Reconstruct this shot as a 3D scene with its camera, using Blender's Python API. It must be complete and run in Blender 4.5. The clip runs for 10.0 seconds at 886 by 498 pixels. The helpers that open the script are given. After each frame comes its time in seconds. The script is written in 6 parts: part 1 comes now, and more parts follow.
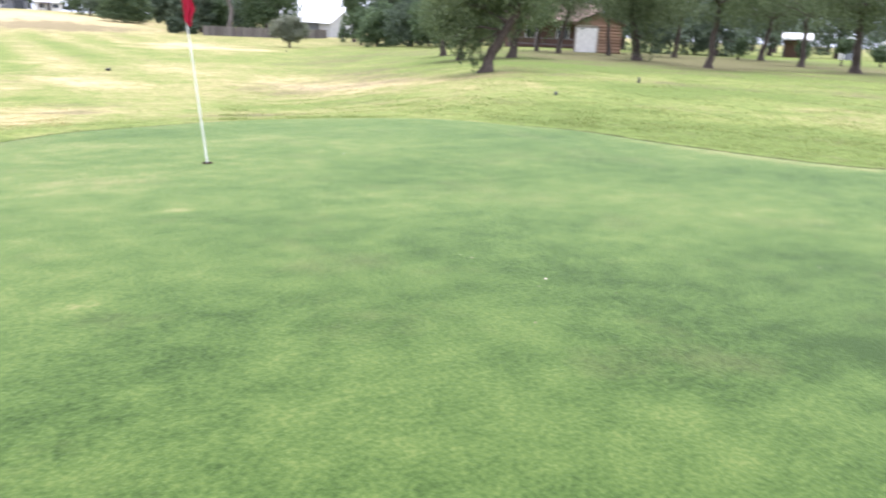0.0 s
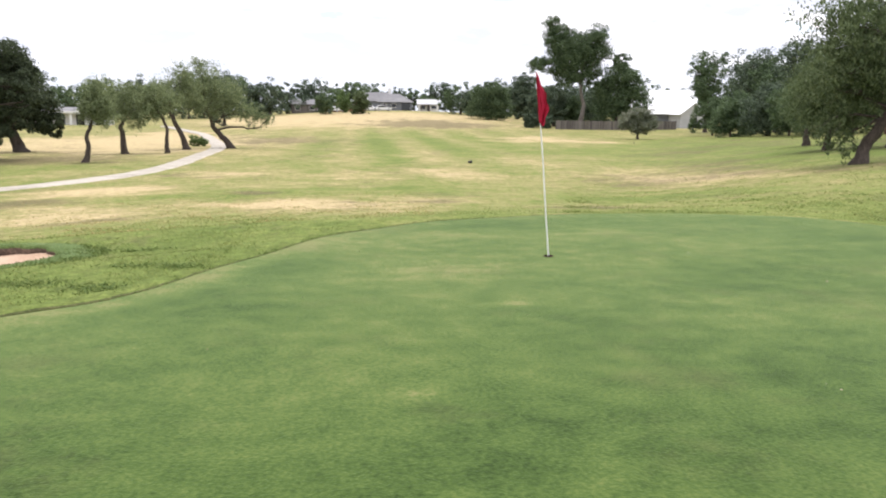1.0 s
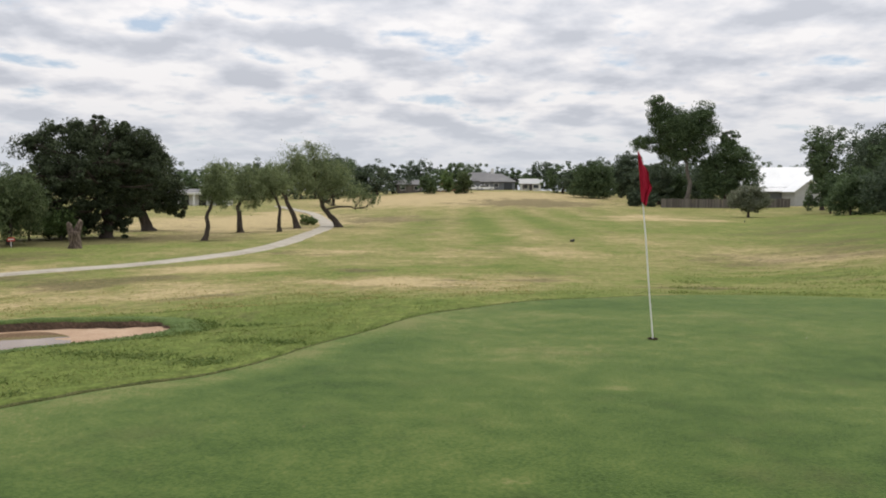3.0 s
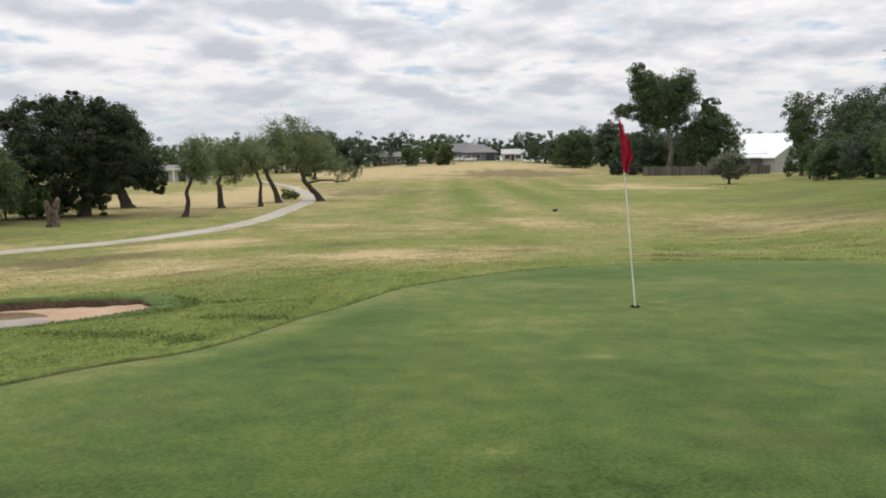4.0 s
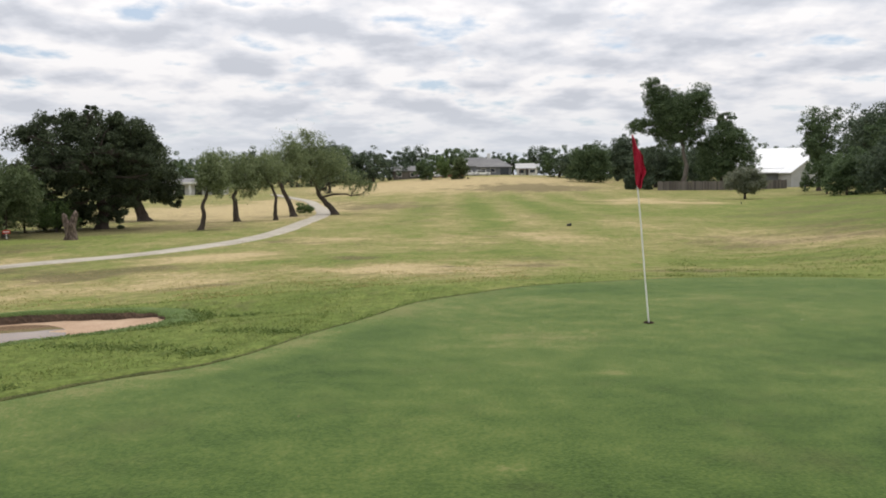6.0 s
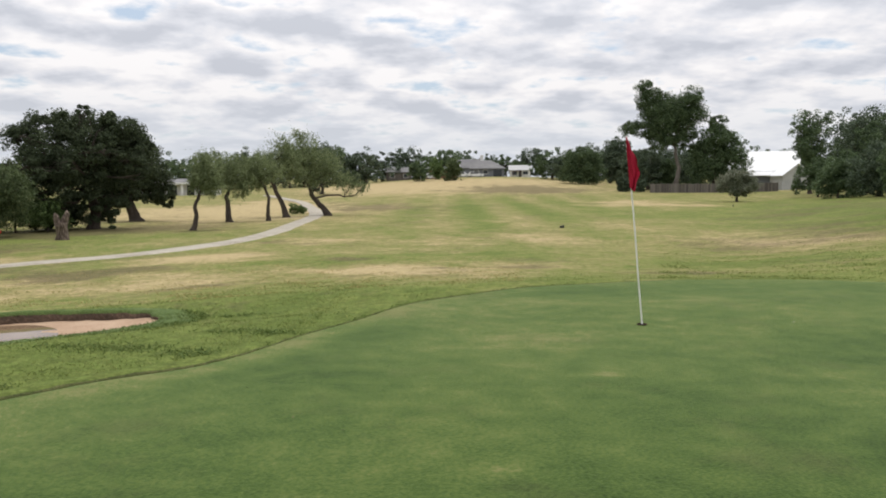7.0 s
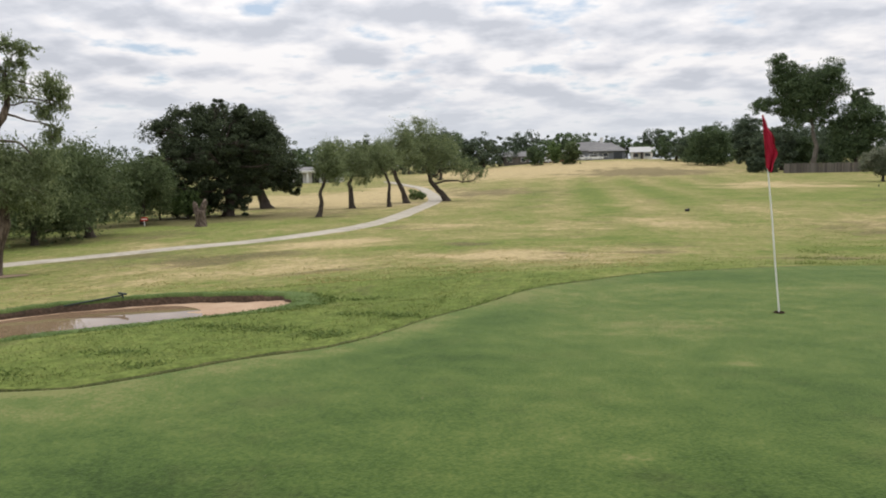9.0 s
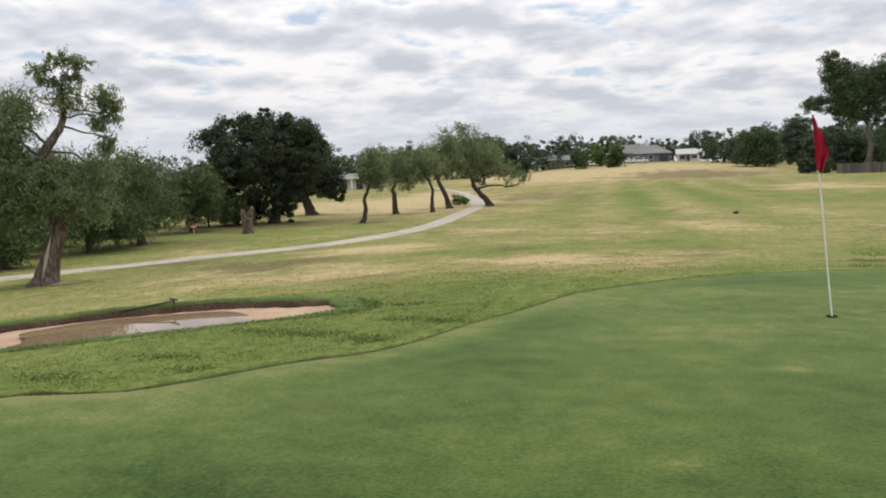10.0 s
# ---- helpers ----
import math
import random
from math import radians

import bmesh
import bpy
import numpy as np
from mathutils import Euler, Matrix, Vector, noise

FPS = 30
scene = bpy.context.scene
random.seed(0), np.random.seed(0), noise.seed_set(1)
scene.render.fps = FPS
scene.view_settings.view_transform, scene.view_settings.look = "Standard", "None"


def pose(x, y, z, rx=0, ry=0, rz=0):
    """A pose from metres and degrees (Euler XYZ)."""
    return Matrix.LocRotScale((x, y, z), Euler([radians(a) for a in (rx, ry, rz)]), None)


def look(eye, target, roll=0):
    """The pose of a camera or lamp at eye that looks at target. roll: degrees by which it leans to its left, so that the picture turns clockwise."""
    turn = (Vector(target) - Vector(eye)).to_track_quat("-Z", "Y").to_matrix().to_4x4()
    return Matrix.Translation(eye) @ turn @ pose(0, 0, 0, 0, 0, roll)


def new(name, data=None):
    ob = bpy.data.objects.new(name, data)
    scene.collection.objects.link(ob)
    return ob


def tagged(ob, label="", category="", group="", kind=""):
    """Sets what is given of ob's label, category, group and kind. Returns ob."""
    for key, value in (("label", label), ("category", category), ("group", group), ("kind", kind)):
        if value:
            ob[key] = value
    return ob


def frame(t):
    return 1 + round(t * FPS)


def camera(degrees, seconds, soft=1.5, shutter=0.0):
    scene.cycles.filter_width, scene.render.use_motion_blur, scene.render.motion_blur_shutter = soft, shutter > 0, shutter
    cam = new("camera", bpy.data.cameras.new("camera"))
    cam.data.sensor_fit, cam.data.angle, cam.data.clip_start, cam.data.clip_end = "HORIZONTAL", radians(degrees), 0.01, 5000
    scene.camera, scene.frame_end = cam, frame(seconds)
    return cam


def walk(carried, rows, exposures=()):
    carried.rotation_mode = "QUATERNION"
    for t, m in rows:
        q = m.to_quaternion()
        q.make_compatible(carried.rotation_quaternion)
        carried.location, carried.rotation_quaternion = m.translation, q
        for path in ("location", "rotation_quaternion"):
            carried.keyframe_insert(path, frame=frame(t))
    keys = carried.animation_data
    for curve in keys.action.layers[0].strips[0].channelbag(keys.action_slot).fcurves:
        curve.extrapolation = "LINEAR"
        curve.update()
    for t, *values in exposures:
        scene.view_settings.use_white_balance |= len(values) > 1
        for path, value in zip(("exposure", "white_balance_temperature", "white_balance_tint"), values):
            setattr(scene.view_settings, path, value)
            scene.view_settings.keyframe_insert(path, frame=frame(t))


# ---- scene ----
cam = camera(61.20, 10.0, soft=1.9, shutter=0.12)
# seconds, place in metres, yaw, pitch and roll in degrees
PATH = [
    (0.00, -0.127, -0.309, 1.595, -32.37, -16.33, -2.47),
    (0.10, -0.113, -0.280, 1.603, -26.95, -15.85, -3.18),
    (0.20, -0.099, -0.251, 1.611, -22.46, -15.45, -3.42),
    (0.30, -0.084, -0.222, 1.620, -18.63, -15.45, -3.41),
    (0.40, -0.070, -0.193, 1.628, -16.05, -15.10, -3.00),
    (0.50, -0.055, -0.164, 1.636, -14.76, -14.36, -2.70),
    (0.60, -0.056, -0.150, 1.639, -12.88, -13.88, -2.08),
    (0.70, -0.056, -0.136, 1.641, -11.05, -13.11, -1.63),
    (0.80, -0.057, -0.122, 1.643, -9.35, -12.20, -1.13),
    (0.90, -0.057, -0.108, 1.646, -8.07, -11.22, -0.87),
    (1.00, -0.057, -0.094, 1.648, -6.82, -10.33, -0.71),
    (1.30, -0.052, -0.089, 1.652, -3.86, -7.90, -0.96),
    (1.50, -0.048, -0.085, 1.655, -1.56, -6.25, -1.20),
    (1.70, -0.046, -0.081, 1.657, 0.03, -4.97, -1.45),
    (2.00, -0.044, -0.075, 1.659, 0.42, -3.42, -1.78),
    (2.20, -0.040, -0.071, 1.659, 1.57, -2.77, -1.44),
    (3.30, -0.016, -0.050, 1.656, 0.42, -5.33, 0.18),
    (3.50, -0.012, -0.046, 1.656, -0.09, -5.78, 0.36),
    (3.70, -0.009, -0.030, 1.654, -0.57, -6.05, 0.59),
    (4.00, -0.003, -0.006, 1.650, -0.42, -6.59, 0.62),
    (4.20, -0.002, -0.004, 1.650, -0.23, -6.95, 0.92),
    (4.50, 0.000, 0.000, 1.650, 0.00, -7.50, 0.50),
    (4.70, 0.002, -0.008, 1.653, 0.42, -7.42, 0.30),
    (5.00, 0.006, -0.020, 1.658, 0.32, -7.07, -0.09),
    (5.20, 0.010, -0.020, 1.659, 0.30, -6.82, 0.17),
    (5.50, 0.016, -0.021, 1.660, 1.01, -6.33, 0.44),
    (5.70, 0.014, -0.018, 1.660, 1.27, -5.96, 0.68),
    (6.00, 0.011, -0.015, 1.661, 0.67, -5.51, 0.51),
    (6.20, 0.008, -0.017, 1.661, 0.30, -5.40, 0.59),
    (7.30, -0.011, -0.029, 1.661, 0.23, -5.41, 0.12),
    (7.50, -0.014, -0.031, 1.661, 0.53, -5.66, -0.03),
    (7.70, -0.017, -0.035, 1.660, 0.69, -5.85, 0.08),
    (8.00, -0.021, -0.042, 1.657, 2.12, -6.15, 0.25),
    (8.20, -0.028, -0.043, 1.659, 3.26, -6.04, 0.24),
    (8.50, -0.038, -0.044, 1.661, 4.99, -6.22, 0.04),
    (8.70, -0.050, -0.048, 1.663, 6.06, -6.29, 0.47),
    (9.00, -0.068, -0.054, 1.667, 9.04, -6.44, 1.31),
    (9.20, -0.073, -0.056, 1.668, 11.03, -6.24, 1.67),
    (9.50, -0.082, -0.059, 1.668, 12.81, -5.93, 1.93),
    (9.70, -0.074, -0.069, 1.669, 13.34, -5.99, 1.89),
    (10.00, -0.061, -0.084, 1.670, 12.31, -5.96, 2.07),
]
EXPOSURES = [(0.0, 1.33, 5700, 20), (0.5, 1.18, 5750, 20), (0.8, 0.9, 6000, 17), (1.0, 0.63, 6250, 15), (1.5, -0.03, 6450, 10), (2.0, -0.36, 6500, 10),
             (2.6, -0.24, 6450, 10), (3.5, -0.13, 6450, 10), (4.5, -0.12, 6450, 10), (5.5, -0.08, 6450, 10), (10.0, -0.08, 6450, 10)]
walk(cam, [(t, pose(x, y, z, 90 + p, r, w)) for t, x, y, z, w, p, r in PATH], EXPOSURES)

# ---------------------------------------------------------------- sky and sun
SUN_EL, SUN_AZ = 72.0, 35.0      # degrees; azimuth to the right of the fairway


def links(nt, *pairs):
    for a, b in pairs:
        nt.links.new(a, b)


def make_world():
    w = bpy.data.worlds.new("cloudy_sky")
    scene.world = w
    w.use_nodes = True
    nt = w.node_tree
    nt.nodes.clear()
    N = nt.nodes.new
    out, bg = N("ShaderNodeOutputWorld"), N("ShaderNodeBackground")
    sky = N("ShaderNodeTexSky")
    sky.sky_type, sky.sun_disc = "NISHITA", False
    sky.sun_elevation, sky.sun_rotation = radians(SUN_EL), radians(SUN_AZ)
    tc = N("ShaderNodeTexCoord")
    sep = N("ShaderNodeSeparateXYZ")
    links(nt, (tc.outputs["Generated"], sep.inputs[0]))

    def ma(op, a, b, c=None):
        k = N("ShaderNodeMath")
        k.operation = op
        for i, v in enumerate((a, b, c)):
            if isinstance(v, (int, float)):
                k.inputs[i].default_value = v
            elif v is not None:
                nt.links.new(v, k.inputs[i])
        return k.outputs[0]

    def layer(lift):
        """Where the way up meets a flat cloud layer; a larger lift is lower in the cloud."""
        comb = N("ShaderNodeCombineXYZ")
        z = ma("MAXIMUM", ma("ADD", sep.outputs[2], lift), 0.03)
        links(nt, (ma("DIVIDE", sep.outputs[0], z), comb.inputs[0]), (ma("DIVIDE", sep.outputs[1], z), comb.inputs[1]))
        return comb.outputs[0]

    def cloud_noise(place, scale, detail, rough, off):
        mp = N("ShaderNodeMapping")
        mp.inputs["Location"].default_value = off
        n = N("ShaderNodeTexNoise")
        n.inputs["Scale"].default_value, n.inputs["Detail"].default_value = scale, detail
        n.inputs["Roughness"].default_value = rough
        links(nt, (place, mp.inputs[0]), (mp.outputs[0], n.inputs["Vector"]))
        return n.outputs["Fac"]

    def ramp(src, stops):
        r = N("ShaderNodeValToRGB")
        while len(r.color_ramp.elements) < len(stops):
            r.color_ramp.elements.new(0.5)
        for e, (p, c) in zip(r.color_ramp.elements, stops):
            e.position, e.color = p, (*c, 1)
        links(nt, (src, r.inputs[0]))
        return r.outputs[0]

    def blend(fac, a, b, kind="MIX"):
        k = N("ShaderNodeMix")
        k.data_type, k.blend_type = "RGBA", kind
        for sock, v in ((k.inputs["Factor"], fac), (k.inputs[6], a), (k.inputs[7], b)):
            if isinstance(v, (int, float)):
                sock.default_value = v
            elif isinstance(v, tuple):
                sock.default_value = (*v, 1)
            else:
                nt.links.new(v, sock)
        return k.outputs[2]
    here, below = layer(0.2), layer(0.228)
    wide = cloud_noise(here, 1.1, 4, 0.5, (0.4, 7.7, 5))
    big = cloud_noise(here, 3.4, 6, 0.5, (3.1, 5.3, 0))
    low = cloud_noise(below, 3.4, 6, 0.5, (3.1, 5.3, 0))
    fine = cloud_noise(here, 9.0, 5, 0.55, (1.4, 2.2, 3))
    # flat grey undersides, bright upper edges
    relief = ma("ADD", ma("MULTIPLY_ADD", ma("SUBTRACT", low, big), 1.5, 0.53), ma("ADD", ma("MULTIPLY_ADD", wide, -0.9, 0.45), ma("ADD", ma("MULTIPLY_ADD", big, -0.5, 0.25), ma("MULTIPLY_ADD", fine, 0.4, -0.2))))
    tone = ramp(relief, [(0.18, (0.58, 0.6, 0.655)), (0.42, (0.725, 0.735, 0.78)), (0.56, (0.83, 0.82, 0.84)), (0.74, (0.95, 0.925, 0.92))])
    cover = ramp(ma("ADD", big, ma("MULTIPLY_ADD", fine, 0.35, -0.175)), [(0.29, (0, 0, 0)), (0.42, (1, 1, 1))])
    # thin blue sky behind: Nishita sky, scaled and veiled
    clear = blend(0.55, blend(1.0, sky.outputs[0], (0.11, 0.11, 0.11), "MULTIPLY"), (0.66, 0.74, 0.84))
    # clouds run together into pale haze at the horizon
    far = N("ShaderNodeMapRange")
    far.inputs["From Min"].default_value, far.inputs["From Max"].default_value = 0.02, 0.11
    far.inputs["To Min"].default_value, far.inputs["To Max"].default_value = 0.75, 0.0
    # overcast sky grows brighter towards the zenith
    up = N("ShaderNodeMapRange")
    up.inputs["From Min"].default_value, up.inputs["From Max"].default_value = 0.0, 1.0
    up.inputs["To Min"].default_value, up.inputs["To Max"].default_value = 0.96, 1.86
    links(nt, (sep.outputs[2], far.inputs["Value"]), (sep.outputs[2], up.inputs["Value"]))
    sky_all = blend(far.outputs[0], blend(cover, clear, tone), (0.735, 0.77, 0.825))
    links(nt, (blend(1.0, sky_all, up.outputs[0], "MULTIPLY"), bg.inputs[0]), (bg.outputs[0], out.inputs[0]))
    bg.inputs[1].default_value = 1.0


make_world()
sun_data = bpy.data.lights.new("sun", "SUN")
sun_data.energy, sun_data.angle, sun_data.color = 1.7, radians(11), (1.0, 0.95, 0.87)
sun = new("sun", sun_data)
sa, se = radians(SUN_AZ), radians(SUN_EL)
sun.matrix_world = look((60 * math.sin(sa) * math.cos(se), 60 * math.cos(sa) * math.cos(se), 60 * math.sin(se)), (0, 0, 0))


# ---------------------------------------------------------------- materials
def material(name, stops, scale=4.0, rough=0.9, fine=40.0, fine_amt=0.35, bump=0.3, bump_scale=None, dist=0.02, metal=0.0, spec=0.3,
             stretch=(1, 1, 1), island=0.0, obj_random=0.0, translucent=None, coords="Object"):
    """Two scales of noise over a colour ramp, with fine relief."""
    m = bpy.data.materials.new(name)
    m.use_nodes = True
    nt = m.node_tree
    N = nt.nodes.new
    p, out = nt.nodes["Principled BSDF"], nt.nodes["Material Output"]
    p.inputs["Roughness"].default_value, p.inputs["Metallic"].default_value = rough, metal
    p.inputs["Specular IOR Level"].default_value = spec
    tc, mp = N("ShaderNodeTexCoord"), N("ShaderNodeMapping")
    mp.inputs["Scale"].default_value = stretch
    a, b = N("ShaderNodeTexNoise"), N("ShaderNodeTexNoise")
    a.inputs["Scale"].default_value, a.inputs["Detail"].default_value = scale, 6
    b.inputs["Scale"].default_value, b.inputs["Detail"].default_value = fine, 4
    mixf = N("ShaderNodeMix")
    mixf.inputs["Factor"].default_value = fine_amt
    r = N("ShaderNodeValToRGB")
    while len(r.color_ramp.elements) < len(stops):
        r.color_ramp.elements.new(0.5)
    for e, (pos, c) in zip(r.color_ramp.elements, stops):
        e.position, e.color = pos, (*c, 1)
    links(nt, (tc.outputs[coords], mp.inputs[0]), (mp.outputs[0], a.inputs["Vector"]), (mp.outputs[0], b.inputs["Vector"]),
          (a.outputs["Fac"], mixf.inputs[2]), (b.outputs["Fac"], mixf.inputs[3]))
    val = mixf.outputs[0]
    if island or obj_random:
        src = N("ShaderNodeNewGeometry").outputs["Random Per Island"] if island else N("ShaderNodeObjectInfo").outputs["Random"]
        k = N("ShaderNodeMath")
        k.operation = "MULTIPLY_ADD"
        k.inputs[1].default_value = island or obj_random
        ad = N("ShaderNodeMath")
        ad.operation, ad.inputs[1].default_value = "SUBTRACT", 0.5 * (island or obj_random)
        links(nt, (src, k.inputs[0]), (val, k.inputs[2]), (k.outputs[0], ad.inputs[0]))
        val = ad.outputs[0]
    links(nt, (val, r.inputs[0]), (r.outputs[0], p.inputs["Base Color"]))
    if bump:
        bp, bn = N("ShaderNodeBump"), N("ShaderNodeTexNoise")
        bn.inputs["Scale"].default_value, bn.inputs["Detail"].default_value = bump_scale or fine, 5
        bp.inputs["Strength"].default_value, bp.inputs["Distance"].default_value = bump, dist
        links(nt, (mp.outputs[0], bn.inputs["Vector"]), (bn.outputs["Fac"], bp.inputs["Height"]), (bp.outputs[0], p.inputs["Normal"]))
    if translucent:
        tr, ms = N("ShaderNodeBsdfTranslucent"), N("ShaderNodeMixShader")
        ms.inputs[0].default_value = translucent
        links(nt, (r.outputs[0], tr.inputs[0]), (p.outputs[0], ms.inputs[1]), (tr.outputs[0], ms.inputs[2]), (ms.outputs[0], out.inputs[0]))
    return m


def leaf_material(name, dark, mid, light, translucent=0.25):
    return material(name, [(0.15, dark), (0.5, mid), (0.85, light)], scale=0.5, fine=3.0, fine_amt=0.4, bump=0, rough=0.7, island=0.7,
                    translucent=translucent, spec=0.25)


M = {
    "bark": material("bark", [(0.3, (0.022, 0.017, 0.013)), (0.55, (0.068, 0.054, 0.043)), (0.78, (0.14, 0.115, 0.092))], scale=5, fine=22, fine_amt=0.6,
                     bump=1.0, bump_scale=14, dist=0.06, stretch=(1, 1, 0.3)),
    "rugged_bark": material("rugged_bark", [(0.36, (0.03, 0.022, 0.017)), (0.5, (0.115, 0.085, 0.066)), (0.66, (0.25, 0.2, 0.16))], scale=6, fine=16, fine_amt=0.65, bump=1.0,
                            bump_scale=9, dist=0.12, stretch=(1, 1, 0.22)),
    "bare_wood": material("bare_wood", [(0.3, (0.24, 0.2, 0.16)), (0.7, (0.46, 0.42, 0.36))], scale=4, fine=30, stretch=(1, 1, 0.2), bump=0.5),
    "pale_bark": material("pale_bark", [(0.3, (0.08, 0.068, 0.056)), (0.7, (0.19, 0.17, 0.145))], scale=3, fine=15, bump=0.8, dist=0.05, stretch=(1, 1, 0.4)),
    "oak_leaf": leaf_material("oak_leaf", (0.036, 0.05, 0.026), (0.06, 0.08, 0.042), (0.1, 0.128, 0.064), 0.25),
    "mesquite_leaf": leaf_material("mesquite_leaf", (0.115, 0.15, 0.066), (0.19, 0.235, 0.11), (0.3, 0.345, 0.178), 0.45),
    "tree_leaf": leaf_material("tree_leaf", (0.05, 0.08, 0.038), (0.088, 0.13, 0.06), (0.145, 0.2, 0.092), 0.25),
    "thicket_leaf": leaf_material("thicket_leaf", (0.055, 0.08, 0.032), (0.1, 0.135, 0.058), (0.17, 0.21, 0.095), 0.35),
    "dark_leaf": leaf_material("dark_leaf", (0.044, 0.064, 0.042), (0.082, 0.114, 0.07), (0.138, 0.178, 0.105), 0.2),
    "pale_leaf": leaf_material("pale_leaf", (0.1, 0.125, 0.075), (0.17, 0.195, 0.125), (0.34, 0.34, 0.26), 0.35),
    "bush_leaf": leaf_material("bush_leaf", (0.06, 0.1, 0.03), (0.12, 0.18, 0.06), (0.2, 0.27, 0.1), 0.3),
    "sand": material("wet_sand", [(0.3, (0.22, 0.14, 0.088)), (0.48, (0.36, 0.245, 0.16)), (0.7, (0.5, 0.375, 0.265))], scale=1.2, fine=35, fine_amt=0.3, bump=0.5,
                     bump_scale=25, rough=0.85, dist=0.02),
    "soil": material("soil", [(0.3, (0.045, 0.03, 0.02)), (0.7, (0.13, 0.085, 0.055))], scale=4, fine=30, bump=0.9, dist=0.03),
    "path": material("gravel_path", [(0.3, (0.2, 0.18, 0.14)), (0.48, (0.34, 0.308, 0.25)), (0.72, (0.46, 0.42, 0.35))], scale=1.1, fine=9, fine_amt=0.5, bump=0.5,
                     dist=0.02),
    "flag": material("flag_cloth", [(0.3, (0.36, 0.008, 0.028)), (0.7, (0.52, 0.02, 0.06))], scale=5, fine=120, bump=0.25, rough=0.75, translucent=0.35),
    "white_paint": material("white_paint", [(0.25, (0.62, 0.61, 0.57)), (0.6, (0.82, 0.81, 0.77))], scale=3, fine=30, bump=0.15, rough=0.45, dist=0.004),
    "dark_plastic": material("dark_plastic", [(0.3, (0.012, 0.013, 0.014)), (0.7, (0.035, 0.036, 0.038))], scale=6, fine=40, bump=0.2, rough=0.5, dist=0.004),
    "hole_shade": material("hole_shade", [(0.3, (0.006, 0.006, 0.005)), (0.7, (0.018, 0.016, 0.012))], scale=20, fine=80, bump=0.2, rough=1.0, spec=0.0, dist=0.003),
    "metal_roof": material("white_metal_roof", [(0.3, (0.72, 0.73, 0.74)), (0.7, (0.86, 0.87, 0.88))], scale=0.4, fine=3, bump=0.1, rough=0.35),
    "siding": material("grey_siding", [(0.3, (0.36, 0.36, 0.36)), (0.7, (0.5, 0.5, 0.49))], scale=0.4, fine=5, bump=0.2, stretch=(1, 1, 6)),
    # darker, bluer copy of the siding: the shade on walls is in its colour
    "shade_siding": material("shaded_grey_siding", [(0.3, (0.13, 0.14, 0.16)), (0.7, (0.2, 0.21, 0.23))], scale=0.5, fine=6, bump=0.2),
    "white_wall": material("white_wall", [(0.3, (0.6, 0.59, 0.56)), (0.7, (0.76, 0.75, 0.72))], scale=0.4, fine=6, bump=0.15),
    "shingle": material("grey_shingle", [(0.3, (0.13, 0.13, 0.135)), (0.7, (0.24, 0.235, 0.23))], scale=0.5, fine=8, bump=0.4, stretch=(1, 1, 4)),
    "brown_roof": material("brown_roof", [(0.3, (0.1, 0.066, 0.052)), (0.7, (0.19, 0.13, 0.1))], scale=0.5, fine=8, bump=0.4),
    "brick": material("red_brick", [(0.3, (0.19, 0.08, 0.055)), (0.7, (0.34, 0.16, 0.11))], scale=1, fine=9, bump=0.4),
    "dark_brick": material("dark_brick", [(0.3, (0.07, 0.045, 0.035)), (0.7, (0.16, 0.095, 0.07))], scale=1, fine=9, bump=0.4),
    "log": material("log_wood", [(0.3, (0.2, 0.125, 0.08)), (0.7, (0.34, 0.22, 0.145))], scale=1.5, fine=18, bump=0.5, stretch=(0.2, 1, 1), obj_random=0.4),
    "fence": material("weathered_fence", [(0.3, (0.085, 0.075, 0.068)), (0.7, (0.19, 0.17, 0.155))], scale=1, fine=14, bump=0.5, stretch=(1, 1, 0.15), obj_random=0.35),
    "glass": material("dark_glass", [(0.3, (0.012, 0.015, 0.018)), (0.7, (0.03, 0.035, 0.04))], scale=0.5, fine=2, bump=0, rough=0.08, spec=0.6),
    "car_paint": material("white_car_paint", [(0.3, (0.74, 0.74, 0.74)), (0.7, (0.82, 0.82, 0.82))], scale=0.4, fine=2, bump=0, rough=0.2, spec=0.6),
    "rubber": material("rubber", [(0.3, (0.012, 0.012, 0.012)), (0.7, (0.03, 0.03, 0.03))], scale=6, fine=40, bump=0.3, dist=0.005),
    "green_metal": material("dark_green_metal", [(0.3, (0.018, 0.03, 0.026)), (0.7, (0.05, 0.065, 0.055))], scale=8, fine=60, bump=0.2, rough=0.5, dist=0.003),
    "sign_red": material("sign_red", [(0.3, (0.4, 0.03, 0.02)), (0.7, (0.6, 0.06, 0.04))], scale=6, fine=40, bump=0.1, dist=0.003),
}


# ---------------------------------------------------------------- mesh helpers
def part(name, bm, mat, parent=None, label="", smooth=False):
    me = bpy.data.meshes.new(name)
    bm.to_mesh(me)
    bm.free()
    return hang(name, me, mat, parent, label, smooth)


def hang(name, me, mat, parent=None, label="", smooth=False):
    for m in mat if isinstance(mat, (list, tuple)) else (mat,):
        me.materials.append(m)
    if smooth:
        me.polygons.foreach_set("use_smooth", [True] * len(me.polygons))
    ob = new(name, me)
    if parent:
        ob.parent = parent
    if label:
        tagged(ob, label)
    return ob


